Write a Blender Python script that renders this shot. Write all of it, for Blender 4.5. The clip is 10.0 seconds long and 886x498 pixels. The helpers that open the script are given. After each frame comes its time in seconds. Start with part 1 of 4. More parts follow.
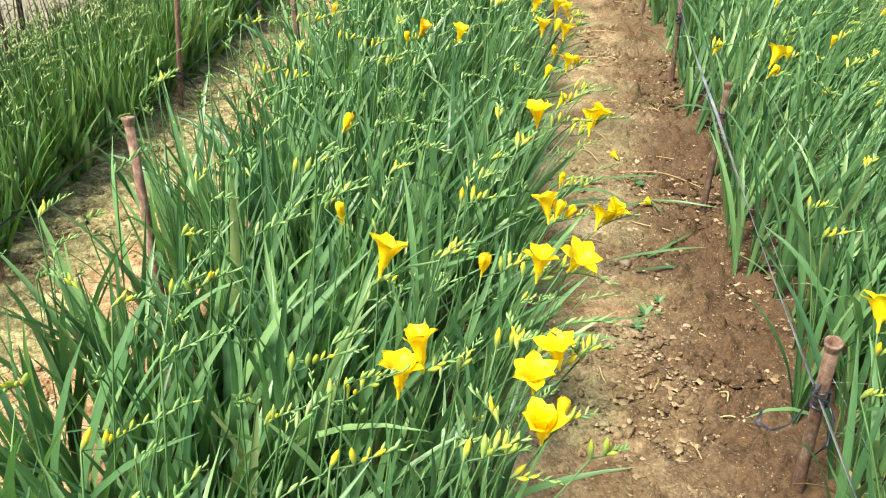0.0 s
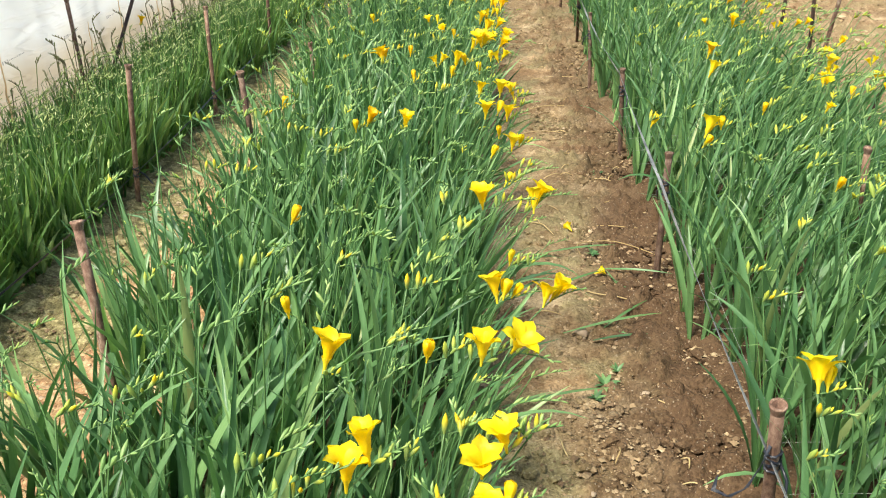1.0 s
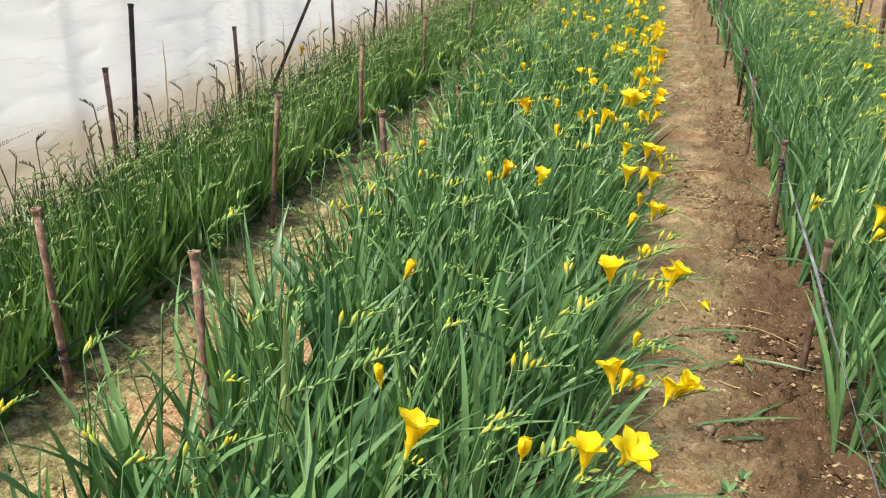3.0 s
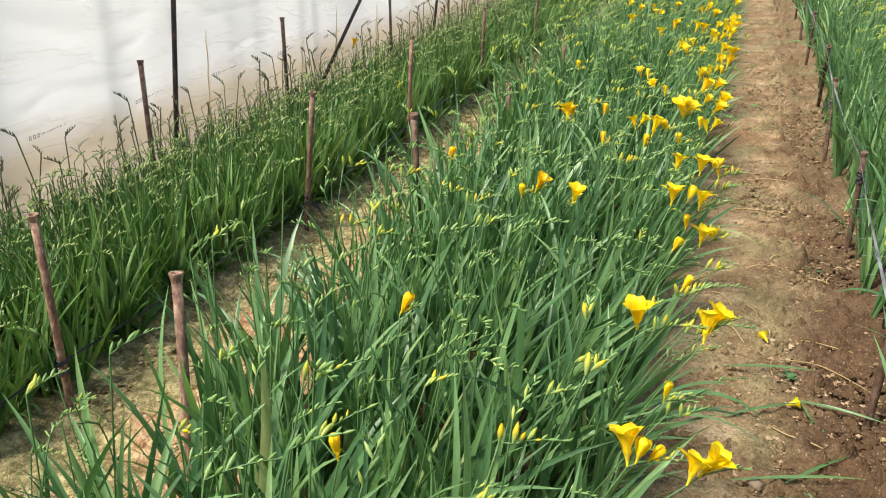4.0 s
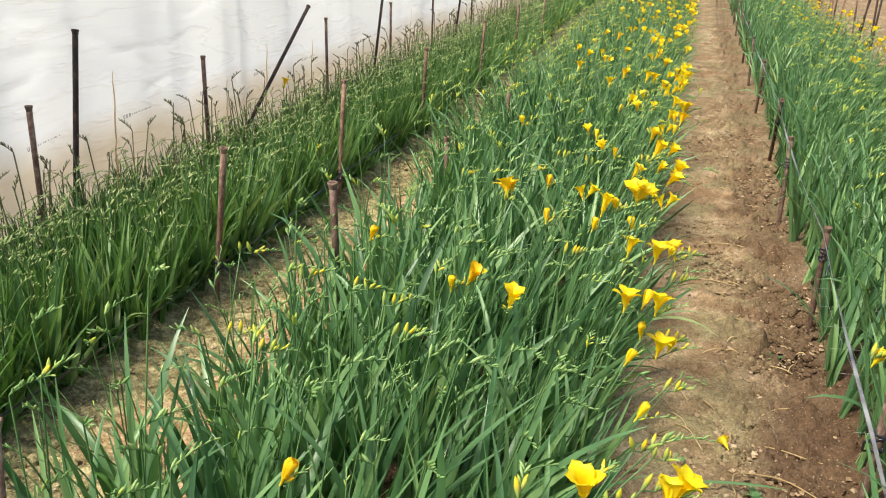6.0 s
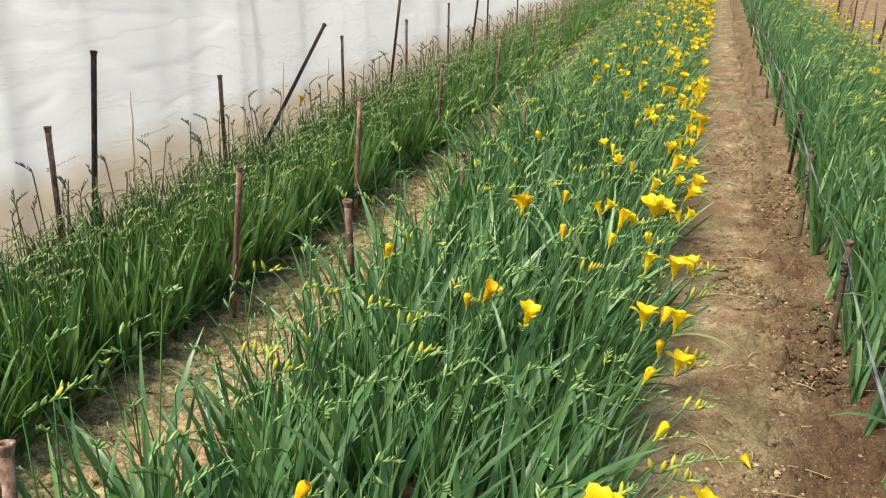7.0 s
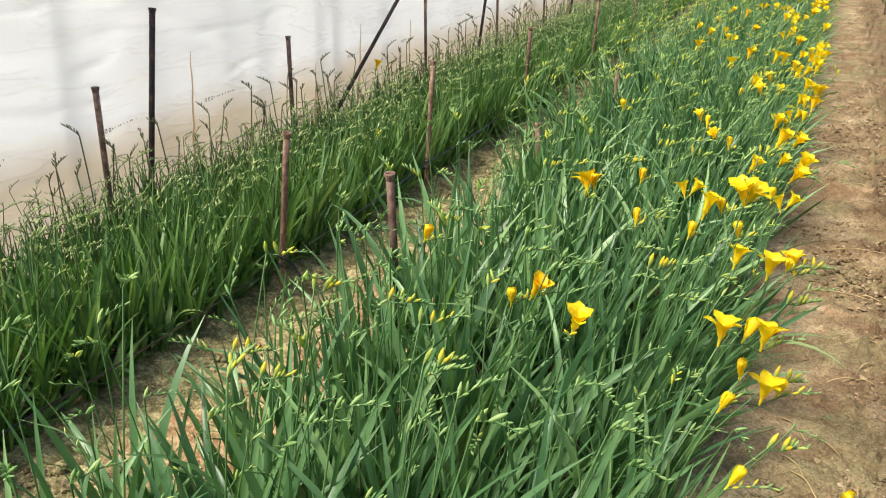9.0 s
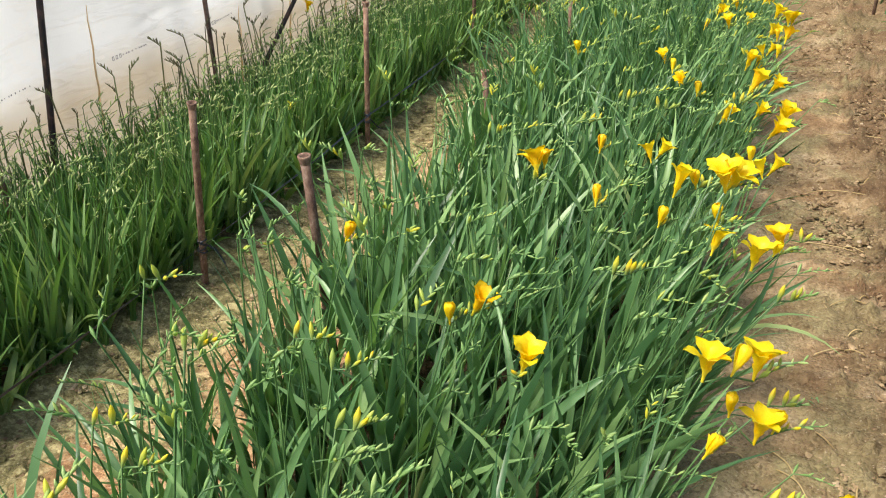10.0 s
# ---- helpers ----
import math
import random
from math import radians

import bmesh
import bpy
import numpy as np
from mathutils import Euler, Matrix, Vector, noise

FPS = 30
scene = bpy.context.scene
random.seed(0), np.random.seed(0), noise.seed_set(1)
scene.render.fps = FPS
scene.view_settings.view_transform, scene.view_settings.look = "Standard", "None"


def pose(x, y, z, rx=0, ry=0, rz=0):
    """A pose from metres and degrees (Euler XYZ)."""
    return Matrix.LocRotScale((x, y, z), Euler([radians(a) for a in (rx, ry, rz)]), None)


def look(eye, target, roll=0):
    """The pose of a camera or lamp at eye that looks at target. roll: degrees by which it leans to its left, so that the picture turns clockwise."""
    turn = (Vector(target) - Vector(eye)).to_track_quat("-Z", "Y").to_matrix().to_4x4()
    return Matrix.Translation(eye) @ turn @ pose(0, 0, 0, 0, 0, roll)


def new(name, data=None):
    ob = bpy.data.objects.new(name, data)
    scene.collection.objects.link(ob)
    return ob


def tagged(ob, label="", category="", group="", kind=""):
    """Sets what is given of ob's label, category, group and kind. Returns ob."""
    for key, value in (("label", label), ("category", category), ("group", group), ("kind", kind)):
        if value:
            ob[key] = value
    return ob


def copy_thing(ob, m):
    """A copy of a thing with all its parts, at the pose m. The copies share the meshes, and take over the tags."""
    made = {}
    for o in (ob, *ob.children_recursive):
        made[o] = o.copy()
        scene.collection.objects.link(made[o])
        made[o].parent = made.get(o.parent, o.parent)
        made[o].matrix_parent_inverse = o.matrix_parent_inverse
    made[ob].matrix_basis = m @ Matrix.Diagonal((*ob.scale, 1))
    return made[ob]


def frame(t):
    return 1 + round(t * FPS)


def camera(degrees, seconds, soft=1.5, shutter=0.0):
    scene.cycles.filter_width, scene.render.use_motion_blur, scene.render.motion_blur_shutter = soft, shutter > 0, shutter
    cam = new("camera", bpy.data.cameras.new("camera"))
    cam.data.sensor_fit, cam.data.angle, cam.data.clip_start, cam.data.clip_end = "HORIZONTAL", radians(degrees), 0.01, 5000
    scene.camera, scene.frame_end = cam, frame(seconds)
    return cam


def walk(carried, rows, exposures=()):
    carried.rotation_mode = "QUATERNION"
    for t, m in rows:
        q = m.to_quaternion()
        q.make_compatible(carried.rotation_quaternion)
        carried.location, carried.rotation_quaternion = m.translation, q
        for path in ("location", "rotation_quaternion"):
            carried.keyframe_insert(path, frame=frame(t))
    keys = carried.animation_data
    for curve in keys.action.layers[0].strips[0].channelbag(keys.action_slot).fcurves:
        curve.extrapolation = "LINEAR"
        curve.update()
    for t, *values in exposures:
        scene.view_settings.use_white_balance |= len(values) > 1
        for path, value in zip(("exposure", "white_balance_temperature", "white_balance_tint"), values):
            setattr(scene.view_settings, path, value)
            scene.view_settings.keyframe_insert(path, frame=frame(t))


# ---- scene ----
cam = camera(55.9, 10.0, soft=1.1)
PATH = [
    (0, (0.052, 0.041, 1.247), (-0.144, 1.754, 0.232), -0.4),
    (0.5, (0.062, 0.035, 1.277), (-0.153, 1.8, 0.36), -2.3),
    (1, (0.099, 0.034, 1.276), (-0.034, 1.834, 0.414), -2.7),
    (1.5, (0.132, 0.04, 1.284), (0.053, 1.858, 0.453), -1.8),
    (2, (0.117, 0.035, 1.294), (-0.069, 1.847, 0.469), -0.7),
    (2.5, (0.109, 0.061, 1.298), (-0.178, 1.88, 0.518), 0.4),
    (3, (0.116, 0.164, 1.276), (-0.339, 1.955, 0.51), -0.2),
    (3.2, (0.124, 0.22, 1.263), (-0.402, 1.987, 0.487), -0.3),
    (4.3, (0.188, 0.495, 1.276), (-0.435, 2.223, 0.485), -0.2),
    (4.5, (0.17, 0.566, 1.277), (-0.432, 2.301, 0.485), 0.9),
    (5, (0.118, 0.695, 1.287), (-0.387, 2.436, 0.441), 3.7),
    (5.5, (0.121, 0.729, 1.308), (-0.382, 2.489, 0.503), 2.5),
    (5.7, (0.126, 0.757, 1.309), (-0.37, 2.534, 0.536), 1.8),
    (6.8, (0.126, 0.793, 1.309), (-0.409, 2.591, 0.616), 1.4),
    (7, (0.129, 0.794, 1.31), (-0.422, 2.584, 0.607), 0.9),
    (7.5, (0.112, 0.799, 1.304), (-0.467, 2.576, 0.593), 1.2),
    (8, (0.104, 0.836, 1.281), (-0.549, 2.584, 0.561), 0.3),
    (8.5, (0.115, 0.97, 1.253), (-0.614, 2.678, 0.509), -0.4),
    (9, (0.153, 1.102, 1.234), (-0.613, 2.782, 0.465), 0.1),
    (9.5, (0.153, 1.218, 1.209), (-0.626, 2.86, 0.375), -0.8),
    (10, (0.089, 1.43, 1.235), (-0.577, 3.073, 0.31), -2.1),
]
walk(cam, [(t, look(eye, target, roll)) for t, eye, target, roll in PATH], [(0.0, 1.22, 6900, 3.0), (1.0, 0.96, 6900, 4.0), (1.5, 0.86, 6900, 5.0), (2.0, 0.92, 6900, 6.0), (2.5, 0.84, 6900, 7.0), (3.0, 0.68, 6900, 8.0), (4.5, 0.76, 6900, 9.0), (5.5, 0.80, 6900, 9.0), (7.0, 0.58, 6900, 9.0), (8.5, 0.66, 6900, 9.0), (9.5, 0.76, 6900, 9.0), (10.0, 0.72, 6900, 9.0)])

# ---- world, sun ----
SUN_AZ, SUN_EL = 222.0, 57.0
world = bpy.data.worlds.new("sky")
scene.world = world
world.use_nodes = True
wn, wl = world.node_tree.nodes, world.node_tree.links
sky = wn.new("ShaderNodeTexSky")
sky.sky_type = "NISHITA"
sky.sun_disc = False
sky.sun_elevation, sky.sun_rotation = radians(SUN_EL), radians(SUN_AZ)
sky.air_density, sky.dust_density = 1.0, 3.0
wn["Background"].inputs["Strength"].default_value = 0.118
wl.new(sky.outputs[0], wn["Background"].inputs["Color"])
sun_data = bpy.data.lights.new("sun", "SUN")
sun_data.energy, sun_data.angle, sun_data.color = 3.5, radians(16), (1.0, 0.95, 0.87)
sun = new("sun", sun_data)
az, el = radians(SUN_AZ), radians(SUN_EL)
sun.matrix_world = look((0, 0, 0), (-math.sin(az) * math.cos(el), -math.cos(az) * math.cos(el), -math.sin(el)))


# ---- materials ----
class Nodes:
    """Short hand for building one node material."""

    def __init__(self, name):
        self.mat = bpy.data.materials.new(name)
        self.mat.use_nodes = True
        self.nodes, self.links = self.mat.node_tree.nodes, self.mat.node_tree.links
        self.bsdf, self.out = self.nodes["Principled BSDF"], self.nodes["Material Output"]

    def add(self, kind, inputs=(), **settings):
        n = self.nodes.new(kind)
        for k, v in settings.items():
            setattr(n, k, v)
        for k, v in dict(inputs).items():
            self.put(n.inputs[k], v)
        return n

    def put(self, socket, v):
        if isinstance(v, bpy.types.NodeSocket):
            self.links.new(v, socket)
        else:
            socket.default_value = v

    def set(self, **kw):
        for k, v in kw.items():
            self.put(self.bsdf.inputs[k.replace("_", " ")], v)

    def noise(self, scale, detail=4.0, vector=None, rough=0.55):
        n = self.add("ShaderNodeTexNoise", {"Scale": scale, "Detail": detail, "Roughness": rough})
        if vector is not None:
            self.links.new(vector, n.inputs["Vector"])
        return n.outputs["Fac"]

    def place(self, scale=(1, 1, 1), rot=(0, 0, 0)):
        g = self.add("ShaderNodeNewGeometry")
        m = self.add("ShaderNodeMapping", {"Vector": g.outputs["Position"], "Scale": scale, "Rotation": rot})
        return m.outputs[0]

    def local(self, scale=(1, 1, 1)):
        g = self.add("ShaderNodeTexCoord")
        m = self.add("ShaderNodeMapping", {"Vector": g.outputs["Object"], "Scale": scale})
        return m.outputs[0]

    def ramp(self, fac, *stops):
        r = self.add("ShaderNodeValToRGB", {"Fac": fac})
        e = r.color_ramp.elements
        while len(e) < len(stops):
            e.new(0.5)
        for el_, (p, c) in zip(e, stops):
            el_.position = p
            el_.color = (*c, 1) if len(c) == 3 else c
        return r.outputs["Color"]

    def mix(self, fac, a, b, blend="MIX"):
        m = self.add("ShaderNodeMix", data_type="RGBA", blend_type=blend)
        self.put(m.inputs[0], fac)
        self.put(m.inputs[6], a if isinstance(a, bpy.types.NodeSocket) else (*a, 1))
        self.put(m.inputs[7], b if isinstance(b, bpy.types.NodeSocket) else (*b, 1))
        return m.outputs[2]

    def math(self, op, a, b=0.0):
        m = self.add("ShaderNodeMath", {0: a, 1: b}, operation=op)
        return m.outputs[0]

    def bump(self, height, strength, distance):
        b = self.add("ShaderNodeBump", {"Height": height, "Strength": strength, "Distance": distance})
        self.links.new(b.outputs[0], self.bsdf.inputs["Normal"])

    def random(self):
        """Differs from object to object and from piece to piece."""
        o = self.add("ShaderNodeObjectInfo").outputs["Random"]
        i = self.add("ShaderNodeNewGeometry").outputs["Random Per Island"]
        return self.math("FRACT", self.math("ADD", o, i))

    def translucent(self, share, colour):
        t = self.add("ShaderNodeBsdfTranslucent")
        self.put(t.inputs["Color"], colour)
        m = self.add("ShaderNodeMixShader", {0: share})
        self.links.new(self.bsdf.outputs[0], m.inputs[1])
        self.links.new(t.outputs[0], m.inputs[2])
        self.links.new(m.outputs[0], self.out.inputs["Surface"])


def plant_material(name, stops, glow, share=0.3, rough=0.42, blotch=0.5, streak=(60, 60, 4)):
    n = Nodes(name)
    base = n.ramp(n.random(), *stops)
    patch = n.ramp(n.noise(9.0, 3), (0.35, (0.72, 0.78, 0.66)), (0.7, (1.18, 1.12, 1.1)))
    col = n.mix(blotch, base, patch, "MULTIPLY")
    n.set(Base_Color=col, Roughness=rough, Specular_IOR_Level=0.45)
    n.bump(n.noise(1.0, 2, n.place(streak)), 0.25, 0.002)
    n.translucent(share, n.mix(1.0, col, glow, "MULTIPLY"))
    return n.mat


LEAF = plant_material("leaf_green", [(0.0, (0.051, 0.130, 0.055)), (0.45, (0.097, 0.212, 0.085)), (0.8, (0.165, 0.312, 0.130)), (0.985, (0.24, 0.39, 0.155)), (1.0, (0.32, 0.36, 0.16))], (1.3, 1.45, 0.75), 0.24, 0.38)
LEAF_DEEP = plant_material("leaf_deep_green", [(0.0, (0.062, 0.154, 0.046)), (0.5, (0.104, 0.222, 0.064)), (0.85, (0.170, 0.305, 0.092)), (1.0, (0.26, 0.37, 0.125))], (1.4, 1.5, 0.8), 0.28, 0.5)
STEM = plant_material("stem_green", [(0.0, (0.075, 0.17, 0.058)), (1.0, (0.13, 0.25, 0.085))], (1.3, 1.4, 0.8), 0.2)
STEM_DEEP = plant_material("stem_dark_green", [(0.0, (0.06, 0.13, 0.035)), (1.0, (0.11, 0.20, 0.06))], (1.3, 1.4, 0.8), 0.2)
BUD = plant_material("bud_green", [(0.0, (0.17, 0.33, 0.105)), (0.5, (0.26, 0.43, 0.15)), (0.85, (0.38, 0.53, 0.21)), (1.0, (0.46, 0.56, 0.12))], (1.2, 1.2, 0.8), 0.3)
BUD_DEEP = plant_material("bud_dark_green", [(0.0, (0.22, 0.32, 0.10)), (0.6, (0.40, 0.52, 0.20)), (1.0, (0.60, 0.66, 0.36))], (1.3, 1.3, 0.8), 0.25)
BUD_YELLOW = plant_material("bud_yellow", [(0.0, (0.32, 0.47, 0.12)), (0.6, (0.46, 0.57, 0.11)), (1.0, (0.74, 0.68, 0.05))], (1.2, 1.1, 0.7), 0.35)
PETAL = plant_material("petal_yellow", [(0.0, (0.94, 0.73, 0.014)), (0.6, (0.96, 0.80, 0.024)), (1.0, (0.95, 0.66, 0.010))], (1.05, 1.0, 0.8), 0.4, 0.5, 0.25, (200, 200, 40))
PETAL_GOLD = plant_material("petal_golden", [(0.0, (0.93, 0.62, 0.010)), (0.6, (0.95, 0.70, 0.016)), (1.0, (0.93, 0.55, 0.008))], (1.05, 1.0, 0.8), 0.4, 0.5, 0.25, (200, 200, 40))
TUBE = plant_material("flower_tube", [(0.0, (0.92, 0.70, 0.02)), (1.0, (0.90, 0.78, 0.06))], (1.1, 1.05, 0.7), 0.35, 0.5, 0.3)
def opening_bud_material():
    """Green at the base of the bud, yellow towards its tip."""
    n = Nodes("opening_bud")
    z = n.add("ShaderNodeSeparateXYZ", {0: n.local()}).outputs["Z"]
    tip = n.ramp(n.add("ShaderNodeObjectInfo").outputs["Random"], (0.0, (0.36, 0.50, 0.12)), (0.45, (0.56, 0.60, 0.07)), (0.75, (0.84, 0.68, 0.03)), (1.0, (0.92, 0.64, 0.02)))
    col = n.mix(n.ramp(z, (0.2, (0, 0, 0)), (0.75, (1, 1, 1))), (0.33, 0.46, 0.13), tip)
    n.set(Base_Color=col, Roughness=0.5)
    n.translucent(0.35, col)
    return n.mat


STALK = plant_material("orange_dry_stalk", [(0.0, (0.94, 0.80, 0.58)), (1.0, (0.96, 0.88, 0.70))], (1.1, 1.0, 0.9), 0.6, 0.7)
BUD_OPENING = opening_bud_material()
STRAW = plant_material("dry_straw", [(0.0, (0.42, 0.30, 0.14)), (1.0, (0.58, 0.45, 0.24))], (1.1, 1.0, 0.8), 0.15, 0.7)


def soil_material():
    n = Nodes("soil")
    p = n.place()
    x = n.add("ShaderNodeSeparateXYZ", {0: p}).outputs["X"]
    y = n.add("ShaderNodeSeparateXYZ", {0: p}).outputs["Y"]
    big, mid, fine = n.noise(1.5, 4, p), n.noise(5.0, 6, p, 0.6), n.noise(120.0, 3, p, 0.6)
    base = n.ramp(mid, (0.38, (0.182, 0.122, 0.066)), (0.47, (0.290, 0.208, 0.118)), (0.55, (0.360, 0.272, 0.163)), (0.64, (0.455, 0.362, 0.235)))
    red = n.mix(n.ramp(big, (0.52, (0, 0, 0)), (0.66, (0.6, 0.6, 0.6))), base, (0.285, 0.165, 0.088))
    crust = n.mix(n.ramp(n.noise(3.3, 6, n.place((1, 1, 1), (0.4, 0.2, 0.9)), 0.62), (0.48, (0, 0, 0)), (0.58, (0.75, 0.75, 0.75))), red, (0.25, 0.222, 0.118))
    near_west = n.ramp(n.math("ABSOLUTE", n.math("ADD", x, 1.12)), (0.34, (1, 1, 1)), (0.55, (0, 0, 0)))
    speck = n.noise(24.0, 7, p, 0.72)
    olive = n.ramp(speck, (0.40, (0.125, 0.115, 0.050)), (0.50, (0.24, 0.215, 0.098)), (0.60, (0.46, 0.405, 0.21)))
    earth = n.ramp(speck, (0.40, (0.22, 0.117, 0.058)), (0.50, (0.36, 0.212, 0.114)), (0.60, (0.47, 0.335, 0.20)))
    side = n.math("ADD", x, n.math("MULTIPLY", n.math("SUBTRACT", n.noise(3.5, 6, p, 0.65), 0.5), 0.9))
    crust = n.mix(n.math("MULTIPLY", near_west, 0.9), crust, n.mix(n.ramp(n.math("ADD", side, 2.0), (0.80, (0, 0, 0)), (0.95, (1, 1, 1))), olive, earth))
    strip = n.math("ABSOLUTE", n.math("SUBTRACT", x, 0.68))
    wet = n.math("ADD", strip, n.math("MULTIPLY", n.math("SUBTRACT", n.noise(4.5, 6, p, 0.68), 0.5), 0.55))
    along = n.ramp(n.math("MULTIPLY", y, 0.1), (0.26, (1, 1, 1)), (0.60, (0.6, 0.6, 0.6)))
    band = n.ramp(n.noise(1.0, 5, n.place((1.6, 5.5, 1), (0, 0, 0.12)), 0.6), (0.52, (0, 0, 0)), (0.64, (0.65, 0.65, 0.65)))
    crust = n.mix(n.math("MULTIPLY", band, n.ramp(n.math("ABSOLUTE", n.math("SUBTRACT", x, 0.38)), (0.2, (1, 1, 1)), (0.4, (0, 0, 0)))), crust, (0.185, 0.122, 0.066))
    damp_and_shade = n.mix(n.math("MULTIPLY", along, n.ramp(wet, (0.17, (0.9, 0.9, 0.9)), (0.33, (0, 0, 0)))), crust, (0.074, 0.043, 0.025))
    patch = n.math("MULTIPLY", n.ramp(n.noise(3.0, 5, n.place((1, 1, 1), (0.1, 0.7, 0.3)), 0.65), (0.54, (0, 0, 0)), (0.66, (0.6, 0.6, 0.6))), n.ramp(n.math("ABSOLUTE", n.math("SUBTRACT", x, 0.45)), (0.1, (1, 1, 1)), (0.22, (0, 0, 0))))
    damp_and_shade = n.mix(patch, damp_and_shade, (0.17, 0.105, 0.06))
    soaked = n.math("MULTIPLY", n.ramp(n.math("ADD", n.math("MULTIPLY", y, 0.2), n.math("MULTIPLY", n.noise(2.2, 5, p, 0.62), 0.5)), (0.76, (1, 1, 1)), (0.96, (0, 0, 0))), n.ramp(n.math("ABSOLUTE", n.math("SUBTRACT", x, 0.62)), (0.14, (0.85, 0.85, 0.85)), (0.36, (0, 0, 0))))
    damp_and_shade = n.mix(soaked, damp_and_shade, n.mix(0.8, damp_and_shade, (0.092, 0.056, 0.032)))
    tilled = n.math("MULTIPLY", n.ramp(n.math("SUBTRACT", x, 1.0), (0.35, (0, 0, 0)), (0.75, (1, 1, 1))), n.ramp(n.noise(5.0, 6, p, 0.7), (0.36, (0.9, 0.9, 0.9)), (0.62, (0.3, 0.3, 0.3))))
    damp_and_shade = n.mix(tilled, damp_and_shade, (0.19, 0.130, 0.077))
    # shade between the leaves, painted into the soil colour under the three beds
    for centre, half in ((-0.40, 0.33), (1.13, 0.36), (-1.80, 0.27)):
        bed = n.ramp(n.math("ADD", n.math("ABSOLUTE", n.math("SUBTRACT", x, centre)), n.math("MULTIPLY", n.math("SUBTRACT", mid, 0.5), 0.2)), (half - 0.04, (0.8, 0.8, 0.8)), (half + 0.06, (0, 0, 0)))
        damp_and_shade = n.mix(bed, damp_and_shade, (0.062, 0.040, 0.024))
    small = n.add("ShaderNodeTexVoronoi", {"Vector": p, "Scale": 150.0})
    wide = n.add("ShaderNodeTexVoronoi", {"Vector": n.place((1, 1, 1), (0.2, 0.3, 0.5)), "Scale": 52.0})
    tone = n.ramp(small.outputs["Color"], (0.15, (0.66, 0.63, 0.59)), (0.5, (1.0, 1.0, 1.0)), (0.85, (1.26, 1.25, 1.22)))
    grain = n.mix(0.75, damp_and_shade, tone, "MULTIPLY")
    tone = n.ramp(wide.outputs["Color"], (0.2, (0.74, 0.70, 0.66)), (0.5, (1.0, 1.0, 1.0)), (0.8, (1.16, 1.15, 1.13)))
    grain = n.mix(n.ramp(wide.outputs["Distance"], (0.25, (0.8, 0.8, 0.8)), (0.5, (0.2, 0.2, 0.2))), grain, tone, "MULTIPLY")
    pale = n.math("MULTIPLY", n.ramp(small.outputs["Distance"], (0.30, (1, 1, 1)), (0.42, (0, 0, 0))), n.ramp(n.noise(150.0, 0, p), (0.66, (0, 0, 0)), (0.70, (1, 1, 1))))
    grain = n.mix(n.math("MULTIPLY", pale, 0.3), grain, (0.66, 0.57, 0.45))
    n.set(Base_Color=grain, Roughness=0.95, Specular_IOR_Level=0.2)
    n.bump(n.math("ADD", n.noise(28.0, 3, p, 0.5), n.math("SUBTRACT", n.math("MULTIPLY", fine, 0.5), n.math("MULTIPLY", small.outputs["Distance"], 0.28))), 0.8, 0.010)
    return n.mat


def rust_material(name="rusty_steel", depth=1.0):
    n = Nodes(name)
    p = n.local()
    f = n.noise(55.0, 8, n.local((1, 1, 0.45)), 0.78)
    col = n.ramp(f, (0.36, (0.070, 0.038, 0.028)), (0.46, (0.16, 0.092, 0.065)), (0.55, (0.25, 0.165, 0.122)), (0.66, (0.44, 0.36, 0.29)))
    tone = n.ramp(n.add("ShaderNodeObjectInfo").outputs["Random"], (0.0, (0.7 * depth, 0.68 * depth, 0.68 * depth)), (1.0, (1.2 * depth, 1.15 * depth, 1.1 * depth)))
    n.set(Base_Color=n.mix(1.0, col, tone, "MULTIPLY"), Roughness=0.8, Metallic=0.15)
    n.bump(f, 0.5, 0.003)
    return n.mat


def dark_metal():
    n = Nodes("dark_painted_steel")
    f = n.noise(30.0, 7, n.local((1, 1, 0.5)), 0.75)
    n.set(Base_Color=n.ramp(f, (0.35, (0.020, 0.013, 0.011)), (0.52, (0.045, 0.025, 0.018)), (0.62, (0.12, 0.060, 0.038)), (0.75, (0.20, 0.12, 0.085))), Roughness=0.75, Metallic=0.0)
    n.bump(f, 0.3, 0.002)
    return n.mat


def plastic(name, a, b, rough, share=0.0):
    n = Nodes(name)
    col = n.ramp(n.noise(25.0, 4, n.place((1, 0.4, 1))), (0.35, a), (0.65, b))
    n.set(Base_Color=col, Roughness=rough)
    n.bump(n.noise(1.0, 3, n.place((200, 12, 200))), 0.3, 0.002)
    if share:
        n.translucent(share, col)
    return n.mat


